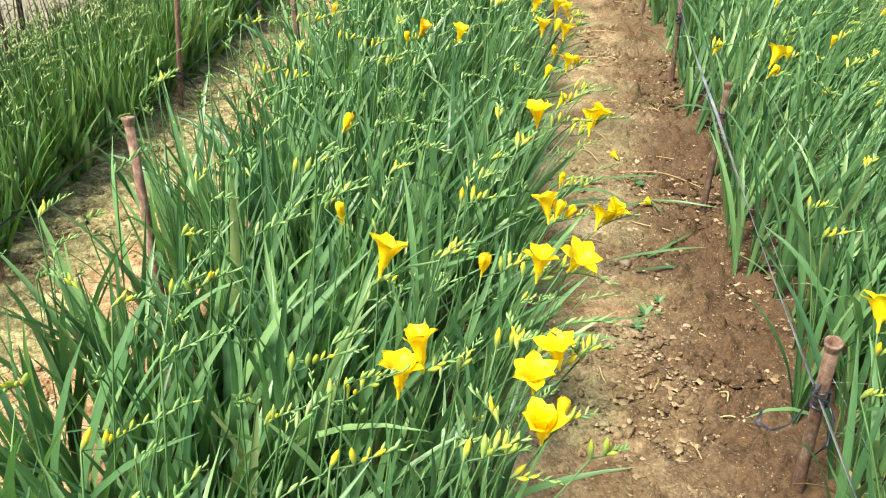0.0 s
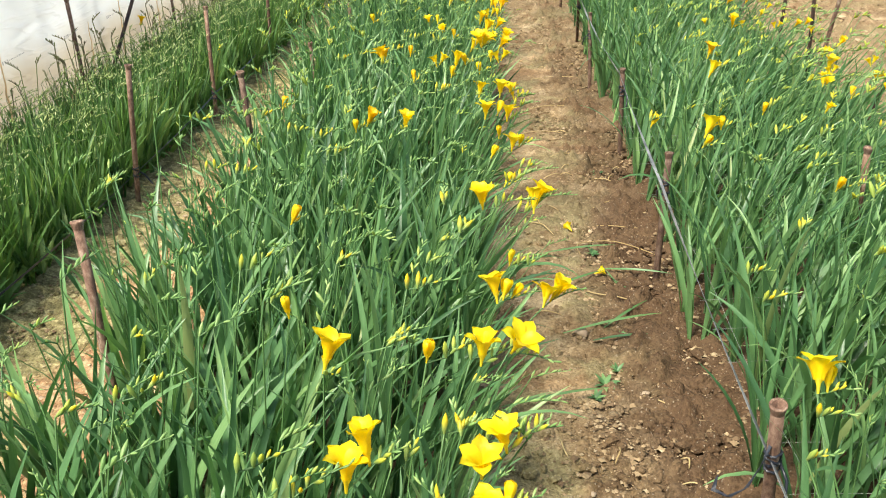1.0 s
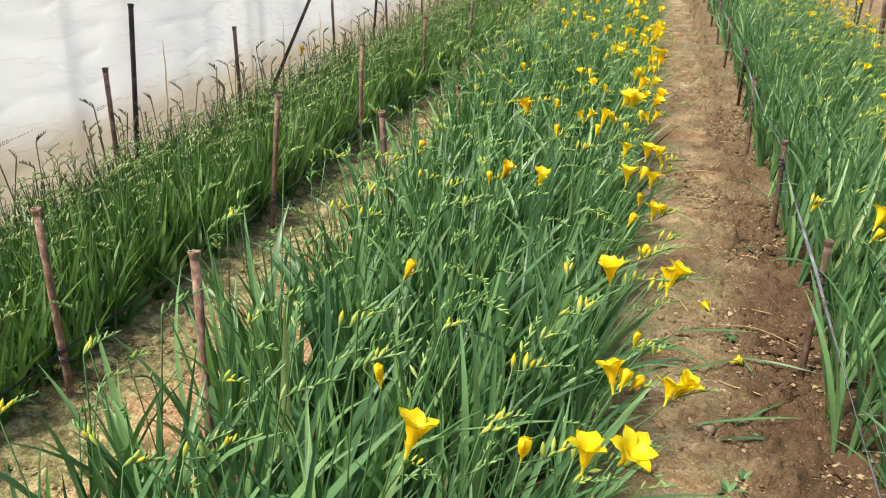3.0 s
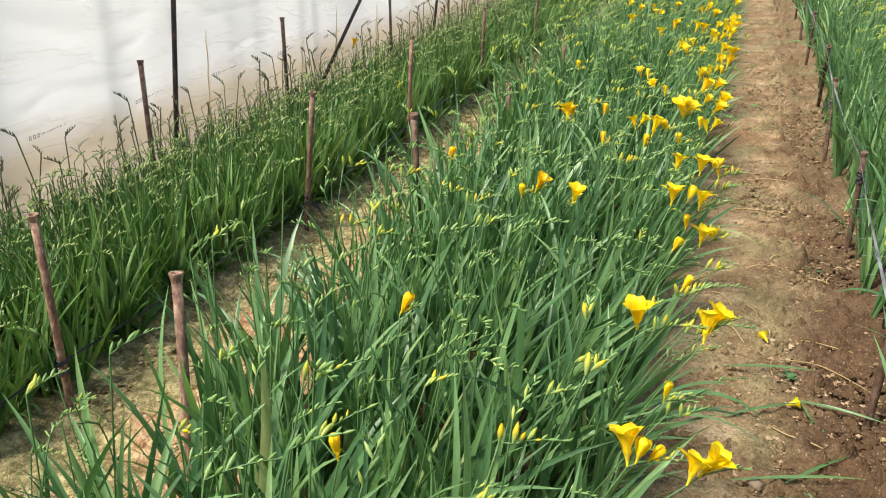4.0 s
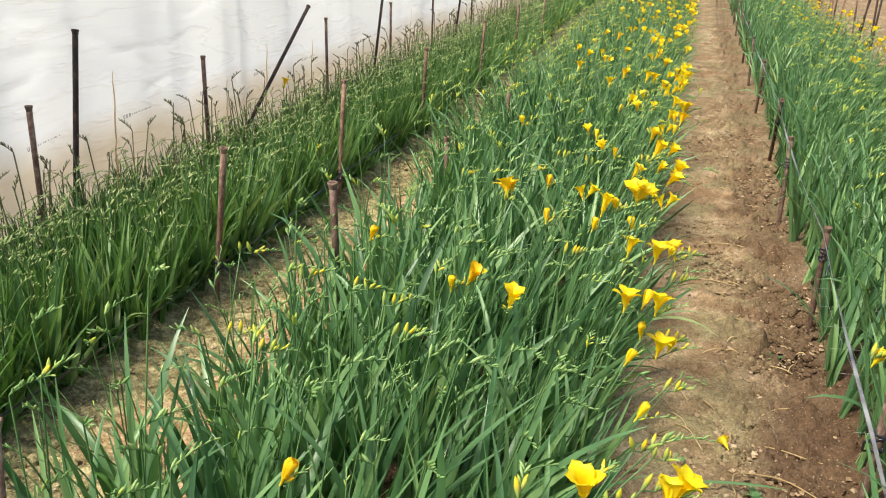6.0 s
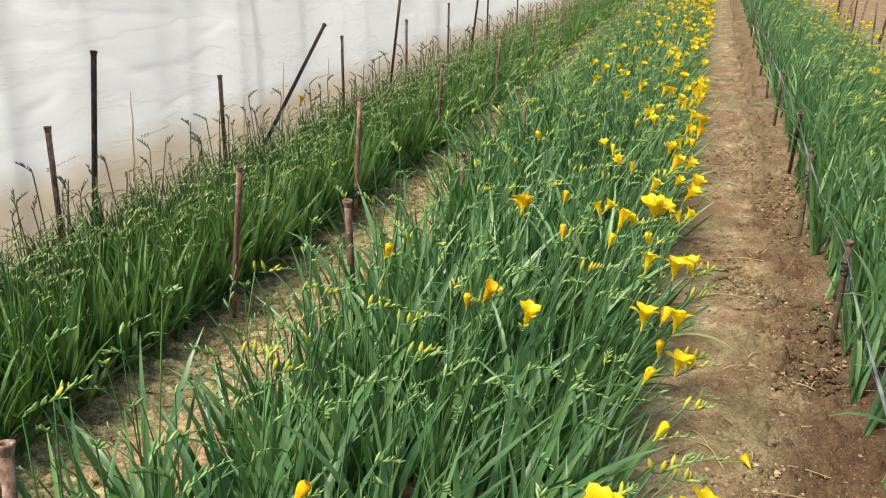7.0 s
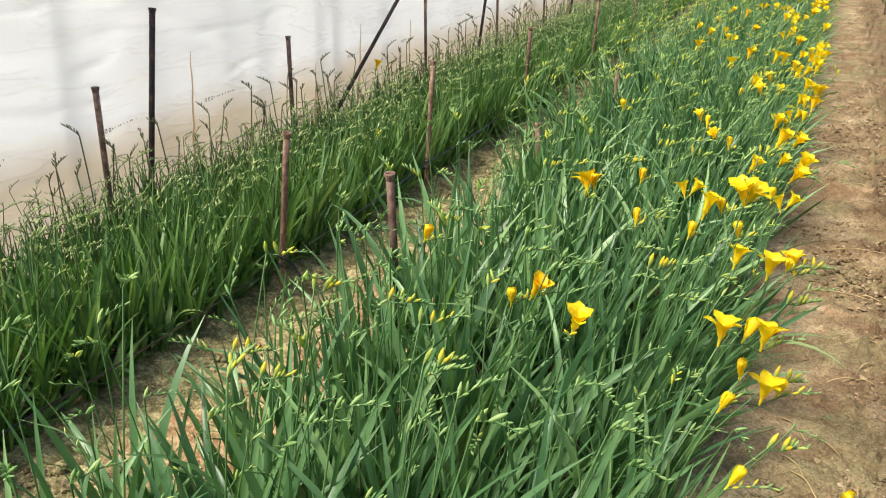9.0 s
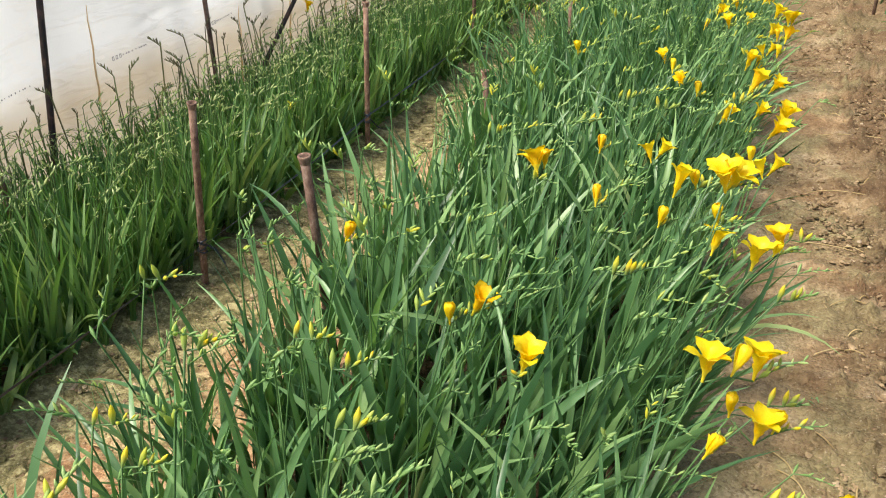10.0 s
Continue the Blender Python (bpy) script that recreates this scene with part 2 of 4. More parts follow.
def film_material():
    n = Nodes("greenhouse_film")
    p = n.place()
    dust = n.noise(2.2, 5, n.place((1, 0.6, 1.6)))
    col = n.ramp(dust, (0.3, (0.865, 0.90, 0.935)), (0.7, (0.915, 0.945, 0.97)))
    z = n.add("ShaderNodeSeparateXYZ", {0: p}).outputs["Z"]
    edge = n.math("ADD", z, n.math("MULTIPLY", n.math("SUBTRACT", n.noise(3.0, 5, n.place((1, 0.7, 1))), 0.5), 0.20))
    splash = n.ramp(edge, (0.32, (0.95, 0.95, 0.95)), (0.50, (0.0, 0.0, 0.0)))
    col = n.mix(splash, col, (0.63, 0.55, 0.42))
    n.set(Base_Color=col, Roughness=0.32, Specular_IOR_Level=0.5)
    crease = n.noise(1.0, 5, n.place((1, 2.2, 16), (radians(-9), 0, 0)), 0.62)
    thin = n.math("ABSOLUTE", n.math("SUBTRACT", n.noise(1.0, 3, n.place((1, 1.3, 7), (radians(-12), 0, 0))), 0.5))
    ridge = n.ramp(thin, (0.0, (1, 1, 1)), (0.035, (0, 0, 0)))
    streak = n.ramp(n.noise(1.0, 3, n.place((1, 2.6, 42), (radians(-10), 0, 0)), 0.5), (0.58, (0, 0, 0)), (0.70, (1, 1, 1)))
    n.bump(n.math("ADD", n.math("MULTIPLY", crease, 0.15), n.math("ADD", n.math("MULTIPLY", ridge, 0.9), n.math("MULTIPLY", streak, 0.35))), 0.6, 0.02)
    n.translucent(0.55, col)
    return n.mat


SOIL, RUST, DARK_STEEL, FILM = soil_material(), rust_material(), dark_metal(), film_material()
RUST_DARK = rust_material("dark_rusty_steel", 0.6)
GREY_TAPE = plastic("grey_tape", (0.085, 0.088, 0.097), (0.26, 0.263, 0.275), 0.4)
BLACK_TAPE = plastic("black_tape", (0.012, 0.014, 0.022), (0.035, 0.04, 0.055), 0.3)
INK = plastic("blue_grey_ink", (0.10, 0.11, 0.15), (0.15, 0.16, 0.21), 0.5)
THREAD = plastic("pale_thread", (0.25, 0.27, 0.25), (0.38, 0.40, 0.37), 0.5)


# ---- building helpers ----


def mesh_of(name, verts, tris, mats, slots=None, smooth=True):
    """A mesh from arrays of vertices and triangles."""
    me = bpy.data.meshes.new(name)
    verts, tris = np.asarray(verts, np.float32), np.asarray(tris, np.int32)
    me.vertices.add(len(verts))
    me.vertices.foreach_set("co", verts.ravel())
    me.loops.add(tris.size)
    me.loops.foreach_set("vertex_index", tris.ravel())
    me.polygons.add(len(tris))
    me.polygons.foreach_set("loop_start", np.arange(0, tris.size, 3, dtype=np.int32))
    for m in mats:
        me.materials.append(m)
    if slots is not None:
        me.polygons.foreach_set("material_index", np.asarray(slots, np.int32))
    me.polygons.foreach_set("use_smooth", np.full(len(tris), smooth))
    me.update(calc_edges=True)
    return me


def thing(name, label, category, group="", kind="", data=None, at=None):
    ob = tagged(new(name, data), label, category, group, kind)
    if at is not None:
        ob.matrix_basis = at
    return ob


def child(name, me, parent, m=None, label=""):
    ob = new(name, me)
    ob.parent = parent
    if m is not None:
        ob.matrix_basis = m
    return tagged(ob, label)


def grid_tris(rows, cols, close=False):
    """Triangles of a grid of vertices; close joins the last column to the first."""
    t = []
    for r in range(rows - 1):
        for c in range(cols if close else cols - 1):
            d = (c + 1) % cols
            a, b, e, f = r * cols + c, r * cols + d, (r + 1) * cols + d, (r + 1) * cols + c
            t += [(a, b, e), (a, e, f)]
    return np.array(t, np.int32)


def sweep(points, radii, sides, cap=True):
    """A tube along points."""
    pts = [Vector(p) for p in points]
    verts = []
    for i, p in enumerate(pts):
        d = (pts[min(i + 1, len(pts) - 1)] - pts[max(i - 1, 0)]).normalized()
        side = d.cross(Vector((0.31, 0.9, 0.2))).normalized()
        up = side.cross(d)
        for k in range(sides):
            a = 2 * math.pi * k / sides
            verts.append(p + radii[i] * (math.cos(a) * side + math.sin(a) * up))
    tris = grid_tris(len(pts), sides, True)
    if cap:
        n = len(verts)
        verts += [pts[0], pts[-1]]
        m = (len(pts) - 1) * sides
        tris = np.vstack([tris, [(n, (k + 1) % sides, k) for k in range(sides)], [(n + 1, m + k, m + (k + 1) % sides) for k in range(sides)]])
    return np.array([tuple(v) for v in verts]), tris


def turn(az=0.0, tilt=0.0):
    return Matrix.Rotation(az, 4, "Z") @ Matrix.Rotation(tilt, 4, "Y")


def applied(m, verts):
    a = np.array(m)
    return np.asarray(verts) @ a[:3, :3].T + a[:3, 3]


# ---- the pieces of a freesia ----
def leaf_geo(length, width, curl, fold, twist, segs, wide):
    """A sword-shaped leaf from the origin upwards, bending towards +x."""
    x = z = 0.0
    verts = []
    for i in range(segs + 1):
        s = i / segs
        a = curl * s ** 1.6
        if i:
            x, z = x + length / segs * math.sin(a), z + length / segs * math.cos(a)
        w = width * min(1.0, 0.5 + 1.5 * s) * max(0.0, 1 - s ** 3.2) * 0.5 + 0.0004
        t = twist * s
        side = Vector((-math.sin(t) * math.cos(a), math.cos(t), math.sin(t) * math.sin(a)))
        nor = Vector((math.cos(t) * math.cos(a), math.sin(t), -math.cos(t) * math.sin(a)))
        p = Vector((x, 0, z))
        ring = [p - side * w, p + nor * fold * w, p + side * w] if wide else [p - side * w, p + side * w]
        verts += [tuple(v) for v in ring]
    return np.array(verts), grid_tris(segs + 1, 3 if wide else 2)


def spindle(sides, rings):
    """A bud one long and about a third wide, with a blunt tip."""
    prof = {2: [(0.0, 0.05), (0.55, 0.135), (1.0, 0.02)], 4: [(0.0, 0.05), (0.25, 0.105), (0.55, 0.14), (0.82, 0.085), (1.0, 0.012)]}[rings]
    return sweep([(0, 0, h) for h, _ in prof], [r for _, r in prof], sides, False)


def petal_geo(n_len=6, n_wide=4, reach=0.024, top=0.060, shut=0.0):
    """A broad petal from the throat upwards and out along +x, hollowed like a spoon, with a rounded, slightly pointed end."""
    verts = []
    for i in range(n_len + 1):
        s = i / n_len
        w = 0.0034 + 0.0081 * math.sin(0.5 * math.pi * min(1.0, s / 0.62)) ** 1.3 if s < 0.62 else 0.0115 * (1 - ((s - 0.62) / 0.385) ** 2.6)
        w *= 1 - 0.28 * shut
        r = (0.0056 + (reach - 0.0056) * (0.42 * s + 0.58 * s ** 2.1)) * (1 - shut) + shut * (0.0064 + 0.0074 * math.sin(math.pi * min(1.0, 0.96 * s)) - 0.0028 * s)
        h = 0.019 + (top - 0.019) * (s + 0.20 * math.sin(math.pi * s)) - 0.20 * reach * max(0.0, s - 0.7)
        for j in range(n_wide + 1):
            v = 2 * j / n_wide - 1
            verts.append((r - 0.0050 * v * v * math.sin(math.pi * min(1, 0.85 * s + 0.12)), w * v, h + 0.0012 * v * v + 0.0010 * math.sin(5 * v + 7 * s)))
    return np.array(verts), grid_tris(n_len + 1, n_wide + 1)


def tube_geo(sides=7):
    prof = [(0, 0.0018), (0.008, 0.0023), (0.013, 0.0032), (0.017, 0.0050), (0.021, 0.0070)]
    return sweep([(0, 0, h) for h, _ in prof], [r for _, r in prof], sides, False)


def spike_path(apex, azimuth, reach, rise, base=(0, 0, 0), bow=0.25, n=7):
    """The stem's line from the base to the apex, then bending outwards into the spike; the last six points carry the buds."""
    b, a = Vector(base), Vector(apex)
    pts = []
    for i in range(n):
        s = i / (n - 1)
        p = b.lerp(a, s)
        out = Vector((a.x - b.x, a.y - b.y, 0)) * bow
        pts.append(p - out * math.sin(math.pi * s) * 0.6)
    d = Vector((math.cos(azimuth), math.sin(azimuth), 0))
    for i in range(1, 7):
        s = i / 6
        pts.append(a + d * reach * s + Vector((0, 0, reach * (0.55 * s * (1 - 0.5 * s) + rise * s))))
    return pts


def bud_slots(pts, count, r):
    """Places, directions and sizes of the buds along a spike."""
    line = pts[-7:]
    out = []
    for k in range(count):
        s = k / max(1, count - 1) * 5.99
        i = int(s)
        p = line[i].lerp(line[min(i + 1, 6)], s - i)
        d = (line[min(i + 1, 6)] - line[i]).normalized()
        side = d.cross(Vector((0, 0, 1))).normalized() * (1 if k % 2 else -1)
        size = 0.021 * (1 - 0.55 * k / count) * r.uniform(0.65, 1.25)
        way = (d * (0.5 + 0.5 * k / count) + Vector((0, 0, 0.75 - 0.4 * k / count)) + side * r.uniform(0.35, 0.75) + Vector(r.uniform(-0.35, 0.35, 3))).normalized()
        out.append((p, way, size))
    return out


def toward(p, way, size, roll=0.0):
    """A pose whose z axis points along way."""
    return Matrix.Translation(p) @ way.to_track_quat("Z", "Y").to_matrix().to_4x4() @ Matrix.Rotation(roll, 4, "Z") @ Matrix.Scale(size, 4)


BUD_FINE, BUD_ROUGH = spindle(6, 4), spindle(4, 2)
FAT = np.array([1.08, 1.08, 1.0])
BUD_GOLD, BUD_GOLD_ROUGH = (BUD_FINE[0] * FAT, BUD_FINE[1]), (BUD_ROUGH[0] * FAT, BUD_ROUGH[1])
PETALS = [petal_geo(6, 4, *c) for c in ((0.024, 0.055), (0.029, 0.051), (0.033, 0.045), (0.0135, 0.052, 0.9))]
PETAL_ROUGH, TUBE_FINE, TUBE_ROUGH = petal_geo(3, 2, 0.028, 0.054), tube_geo(7), tube_geo(4)
KINDS = ("leaf", "stem", "bud", "bud_yellow", "petal", "tube")


def flower_list(p, way, size, r, cup, fine):
    """Tube and six petals of an open flower, as (kind, geometry, pose)."""
    m = toward(p, way, size, r.uniform(0, 6.28))
    made = [("tube", TUBE_FINE if fine else TUBE_ROUGH, m)]
    for k in range(6):
        lift = 0.16 if k % 2 else 0.0
        pm = m @ Matrix.Rotation(k * math.pi / 3 + r.uniform(-0.08, 0.08), 4, "Z") @ Matrix.Rotation(-lift * 0.5 + r.uniform(-0.1, 0.1), 4, "Y")
        made.append(("petal", PETALS[cup] if fine else PETAL_ROUGH, pm))
    return made


def plant_list(r, fine, height=0.45, leaves=6, spike=0.7, yellow=0.1, open_flowers=0, spread=1.0, width=0.013, bud=1.0, curl=1.0, drop=0.0, fine_buds=True, spikes=1):
    """All pieces of one plant that stands at the origin, as (kind, geometry, pose)."""
    bud_geo = BUD_FINE if fine and fine_buds else BUD_ROUGH
    made = []
    fan = r.uniform(0, 6.28)
    for k in range(leaves):
        length = height * r.uniform(0.58, 1.14)
        g = leaf_geo(length, width * r.uniform(0.75, 1.25), curl * r.uniform(0.1, 0.95) * (1.9 if r.random() < 0.16 else 1.0), r.uniform(0.1, 0.45), r.uniform(-0.9, 0.9), 8 if fine else 4, fine)
        flip = fan + (math.pi if k % 2 else 0) + r.uniform(-0.7, 0.7)
        m = Matrix.Translation((r.uniform(-0.012, 0.012), r.uniform(-0.012, 0.012), 0)) @ turn(flip, r.uniform(0.02, 0.32) * spread) @ Matrix.Rotation(r.uniform(-1.4, 1.4), 4, "Z")
        made.append(("leaf", g, m))
    for _ in range(spikes):
        if r.random() >= spike and not open_flowers:
            continue
        a = r.normal(0.15, 0.9)
        top = height * r.uniform(0.98, 1.28)
        apex = (0.07 * math.cos(fan) * r.uniform(-1, 1), 0.07 * r.uniform(-1, 1), top)
        pts = spike_path(apex, a, r.uniform(0.042, 0.07), r.uniform(-0.1, 0.55))
        radii = [0.0014] * 7 + [0.0010] * 6
        if not fine:
            keep = [0, 3, 6, 8, 12]
            made.append(("stem", sweep([pts[i] for i in keep], [radii[i] for i in keep], 3, False), Matrix()))
        else:
            made.append(("stem", sweep(pts, radii, 5, False), Matrix()))
        gold = r.random() < yellow
        if r.random() < 0.5:
            b = a + r.uniform(0.8, 2.4) * (1 if r.random() < 0.5 else -1)
            root = pts[4]
            tip = root + Vector((0.03 * math.cos(b), 0.03 * math.sin(b), r.uniform(0.04, 0.09)))
            side = spike_path(tip, b, r.uniform(0.022, 0.036), r.uniform(-0.1, 0.4), base=root, n=4)
            made.append(("stem", sweep(side, [0.0013] * len(side), 4 if fine else 3, False), Matrix()))
            for p, way, size in bud_slots(side, int(r.integers(4, 7)), r):
                made.append(("bud", bud_geo, toward(p, way, size * 0.75 * bud)))
        for k, (p, way, size) in enumerate(bud_slots(pts, int(r.integers(7, 12)), r)):
            if k < open_flowers:
                made += flower_list(p, (way + Vector((0.1, 0.15, 0.5))).normalized(), r.uniform(0.85, 1.05), r, int(r.integers(0, 3)), fine)
            elif (gold or open_flowers) and k < open_flowers + 4:
                made.append(("bud_yellow", BUD_GOLD if fine else BUD_GOLD_ROUGH, toward(p, way, size * (1.05 if k else 1.2))))
            elif r.random() >= drop:
                made.append(("bud", bud_geo, toward(p, way, size * bud)))
    return made


def joined(pieces):
    """One plant's pieces as single arrays: vertices, triangles, material slots."""
    vs, ts, ss, n = [], [], [], 0
    for kind, (v, t), m in pieces:
        vs.append(applied(m, v))
        ts.append(t + n)
        ss.append(np.full(len(t), KINDS.index(kind)))
        n += len(v)
    return np.vstack(vs), np.vstack(ts), np.concatenate(ss)


def stand_in_bed(x, y, z, r, lean, ahead, scale):
    """The pose of a plant: turned freely, then leaning with its bed."""
    return Matrix.Translation((x, y, z)) @ Matrix.Rotation(lean, 4, "Y") @ Matrix.Rotation(-ahead, 4, "X") @ Matrix.Rotation(r.normal(0, 0.75), 4, "Z") @ Matrix.Scale(scale, 4)


def mass(name, label, category, templates, poses, mats, r, smooth=True):
    """Many plants as one object."""
    vs, ts, ss, n = [], [], [], 0
    pick = r.integers(0, len(templates), len(poses))
    for k, (v, t, s) in enumerate(templates):
        ms = np.array([np.array(poses[i]) for i in np.nonzero(pick == k)[0]])
        if not len(ms):
            continue
        out = np.einsum("nij,vj->nvi", ms[:, :3, :3], v) + ms[:, None, :3, 3]
        vs.append(out.reshape(-1, 3))
        ts.append((t[None] + n + (np.arange(len(ms)) * len(v))[:, None, None]).reshape(-1, 3))
        ss.append(np.tile(s, len(ms)))
        n += len(ms) * len(v)
    return thing(name, label, category, kind="stuff", data=mesh_of(name, np.vstack(vs), np.vstack(ts), mats, np.concatenate(ss), smooth))


# ---- ground ----
def bed_rise(x):
    """Height of the beds over the paths."""
    def hump(a, b):
        return 1 / (1 + np.exp(-(x - a) / 0.03)) - 1 / (1 + np.exp(-(x - b) / 0.03))
    return 0.035 * (hump(-2.12, -1.44) + hump(-0.80, 0.02) + hump(0.68, 1.55))


def axis(stops):
    out = []
    for a, b, step in stops:
        out += list(np.arange(a, b - 1e-6, step))
    return np.array(out + [stops[-1][1]])


def build_ground():
    xs = axis([(-80, -20, 20), (-20, -4, 4), (-4, -2.4, 0.4), (-2.4, -1.5, 0.06), (-1.5, -0.6, 0.022), (-0.6, -0.08, 0.06), (-0.08, 0.8, 0.016), (0.8, 1.6, 0.08), (1.6, 3.8, 0.05), (3.8, 8, 0.6), (8, 80, 18)])
    ys = axis([(-80, -8, 18), (-8, 0, 1.0), (0.0, 1.0, 0.1), (1.0, 4.5, 0.016), (4.5, 8, 0.035), (8, 14, 0.12), (14, 40, 2), (40, 160, 30)])
    gx, gy = np.meshgrid(xs, ys)
    z = bed_rise(gx)
    flat = np.array([noise.fractal((x * 2.1, y * 2.1, 3), 0.9, 2.1, 3) * 0.012 + noise.fractal((x * 14, y * 14, 8), 0.7, 2.2, 4) * 0.010 + max(0.0, noise.noise((x * 30, y * 30, 5)) - 0.1) * 0.032 if abs(x) < 6 and -1 < y < 30 else 0.0 for x, y in zip(gx.ravel(), gy.ravel())])
    rough = 1 + 2.3 * np.exp(-((gx - 0.53) / 0.13) ** 2) + 1.6 * (gx > 1.6)
    z = z + flat.reshape(gx.shape) * rough
    verts = np.stack([gx, gy, z], -1).reshape(-1, 3)
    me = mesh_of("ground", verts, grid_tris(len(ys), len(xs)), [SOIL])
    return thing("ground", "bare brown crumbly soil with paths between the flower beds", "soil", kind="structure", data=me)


build_ground()


def film_x(side, y, z):
    """Where the film hangs: bellied between the ribs, with slack folds."""
    belly = 0.025 * math.cos(y * 2 * math.pi / 1.5) * min(1.0, max(0.0, z))
    slack = 0.012 * noise.fractal((y * 0.5, z * 1.2, 4.0 + side), 0.9, 2.0, 2) + 0.0016 * noise.fractal((y * 1.6 - z * 1.2, z * 14 + y * 1.8, 9.0), 0.7, 2.1, 3)
    n = noise.noise((y * 0.9, z * 5.5 + y * 0.9, 31.0)) + 0.35 * noise.noise((y * 2.1, z * 11 + y * 1.7, 12.0))
    fold = 0.0045 * max(0.0, 1 - abs(n) * 14) * min(1.0, max(0.0, (z - 0.2) * 3))
    m = noise.noise((y * 1.3 + z * 1.1, z * 1.4 - y * 0.5, 77.0))
    return belly + slack + fold + 0.004 * max(0.0, 1 - abs(m) * 9)


def build_film(name, x0, side, label, skew=0.0):
    ys = axis([(-4, 2, 0.5), (2, 7, 0.028), (7, 12, 0.08), (12, 34, 0.6)])
    zs = axis([(-0.06, 1.29, 0.015)])
    verts = [(max(x0, x0 + skew * (y - 6.3)) + film_x(side, y, z), y, z) for y in ys for z in zs]
    me = mesh_of(name, verts, grid_tris(len(ys), len(zs)), [FILM])
    return thing(name, label, "plastic film", kind="structure", data=me)


FILM_X = -2.29
film_west = build_film("wall_west", FILM_X, 1, "hanging translucent white greenhouse film with folds and soil splashes")
build_film("wall_east", 3.26, -1, "translucent white greenhouse film at the edge of bare soil", 0.22)

# ---- beds ----
def bed_z(x):
    return float(bed_rise(np.array(x)))


MATS_MAIN = [LEAF, STEM, BUD, BUD_YELLOW, PETAL, TUBE]
MATS_DEEP = [LEAF_DEEP, STEM_DEEP, BUD_DEEP, BUD_YELLOW, PETAL, TUBE]


def fill(x0, x1, y0, y1, density, lean, r, slope=0.0, scale=(0.85, 1.12)):
    """Poses of plants strewn evenly over a stretch of a bed; lean gives the sideways lean from the place across the bed."""
    step = 1 / math.sqrt(density)
    poses = []
    y = y0
    while y < y1:
        x = x0
        while x < x1:
            px, py = x + r.uniform(-0.5, 0.5) * step, y + r.uniform(-0.5, 0.5) * step
            u = 2 * (px - x0) / (x1 - x0) - 1
            poses.append(stand_in_bed(px, py, bed_z(px) - 0.006, r, lean(u) + r.normal(0, 0.085), r.normal(0.05, 0.10), r.uniform(*scale) * (1 + slope * u) * (0.86 if u > 0.8 else 1.0)))
            x += step
        y += step
    return poses


def lean_main(u):
    return 0.15 + (0.27 if u > 0 else 0.19) * u


def lean_rim(u):
    return -0.06 + 0.1 * u


def lean_west(u):
    return 0.02 + 0.07 * u


def lean_east(u):
    return 0.20 + 0.52 * min(1.0, (u + 1) * 0.75)


# main bed: the stretch that is passed nearest stands plant by plant
proto_rng = np.random.default_rng(22)
BUD_MESH = mesh_of("bud", *BUD_FINE, [BUD])
BUD_YELLOW_MESH = mesh_of("yellow_bud", *BUD_GOLD, [BUD_OPENING])
PETAL_MESHES = [mesh_of("petal", *g, [PETAL]) for g in PETALS]
TUBE_MESH = mesh_of("flower_tube", *TUBE_FINE, [TUBE])


def plant_thing(pieces, label, group, at):
    """A plant as an Empty with its leaves, stem and buds as parts."""
    root = thing("freesia_plant", label, "freesia plant", group, at=at)
    stem = None
    flower = None
    for kind, (v, t), m in pieces:
        if kind == "leaf":
            child("leaf", mesh_of("leaf", v, t, [LEAF]), root, m)
        elif kind == "stem":
            stem = child("flower_stem", mesh_of("flower_stem", v, t, [STEM]), root, m)
        elif kind == "bud":
            child("bud", BUD_MESH, stem, m)
        elif kind == "bud_yellow":
            child("bud", BUD_YELLOW_MESH, stem, m, "yellow opening bud")
        elif kind == "tube":
            flower = child("flower", TUBE_MESH, root, m, "open yellow freesia flower")
        elif kind == "petal":
            cup = [i for i, g in enumerate(PETALS) if g[0] is v][0]
            child("petal", PETAL_MESHES[cup], flower, flower.matrix_basis.inverted() @ m)
    return root


BED_X0, BED_X1 = -0.80, -0.03
near_poses = fill(BED_X0, BED_X1, 0.62, 1.82, 150, lean_main, proto_rng)
protos = []
GROUP_MAIN = "freesia plants in the middle bed"
for i, m in enumerate(near_poses):
    if i < 22:
        spiky = i % 4 != 0
        pieces = plant_list(proto_rng, True, 0.47, 7, 1.0 if spiky else 0.0, 0.0 if i % 6 != 1 else 1.0, 0, 0.8, 0.0185)
        words = "green freesia plant with sword-shaped leaves and an arched spike of buds" if spiky else "green freesia plant with long sword-shaped leaves and no flower"
        protos.append(plant_thing(pieces, words, GROUP_MAIN, m))
    else:
        copy_thing(protos[int(proto_rng.integers(0, 22))], m)

r = np.random.default_rng(5)
T_FINE = [joined(plant_list(r, True, 0.47, 7, 0.8, 0.28, 0, 0.8, 0.0185)) for _ in range(24)]
T_MID = [joined(plant_list(r, True, 0.47, 7, 0.85, 0.5, 0, 0.8, 0.0185, fine_buds=False)) for _ in range(24)]
T_FAR = [joined(plant_list(r, False, 0.47, 7, 0.85, 0.75, 0, 1.0, 0.016)) for _ in range(24)]
T_EAST = [joined(plant_list(r, True, 0.48, 7, 0.95, 0.5, 0, 0.9, 0.0162, 1.0, 1.15, 0.0, False)) for _ in range(24)]
T_DEEP = [joined(plant_list(r, True, 0.325, 10, 0.97, 0.0, 0, 0.85, 0.0135, 0.85, 0.75, 0.3, False, 2)) for _ in range(24)]
T_DEEP_FAR = [joined(plant_list(r, False, 0.33, 8, 0.97, 0.0, 0, 0.85, 0.0135, 0.9, 0.75, 0.15, spikes=2)) for _ in range(24)]

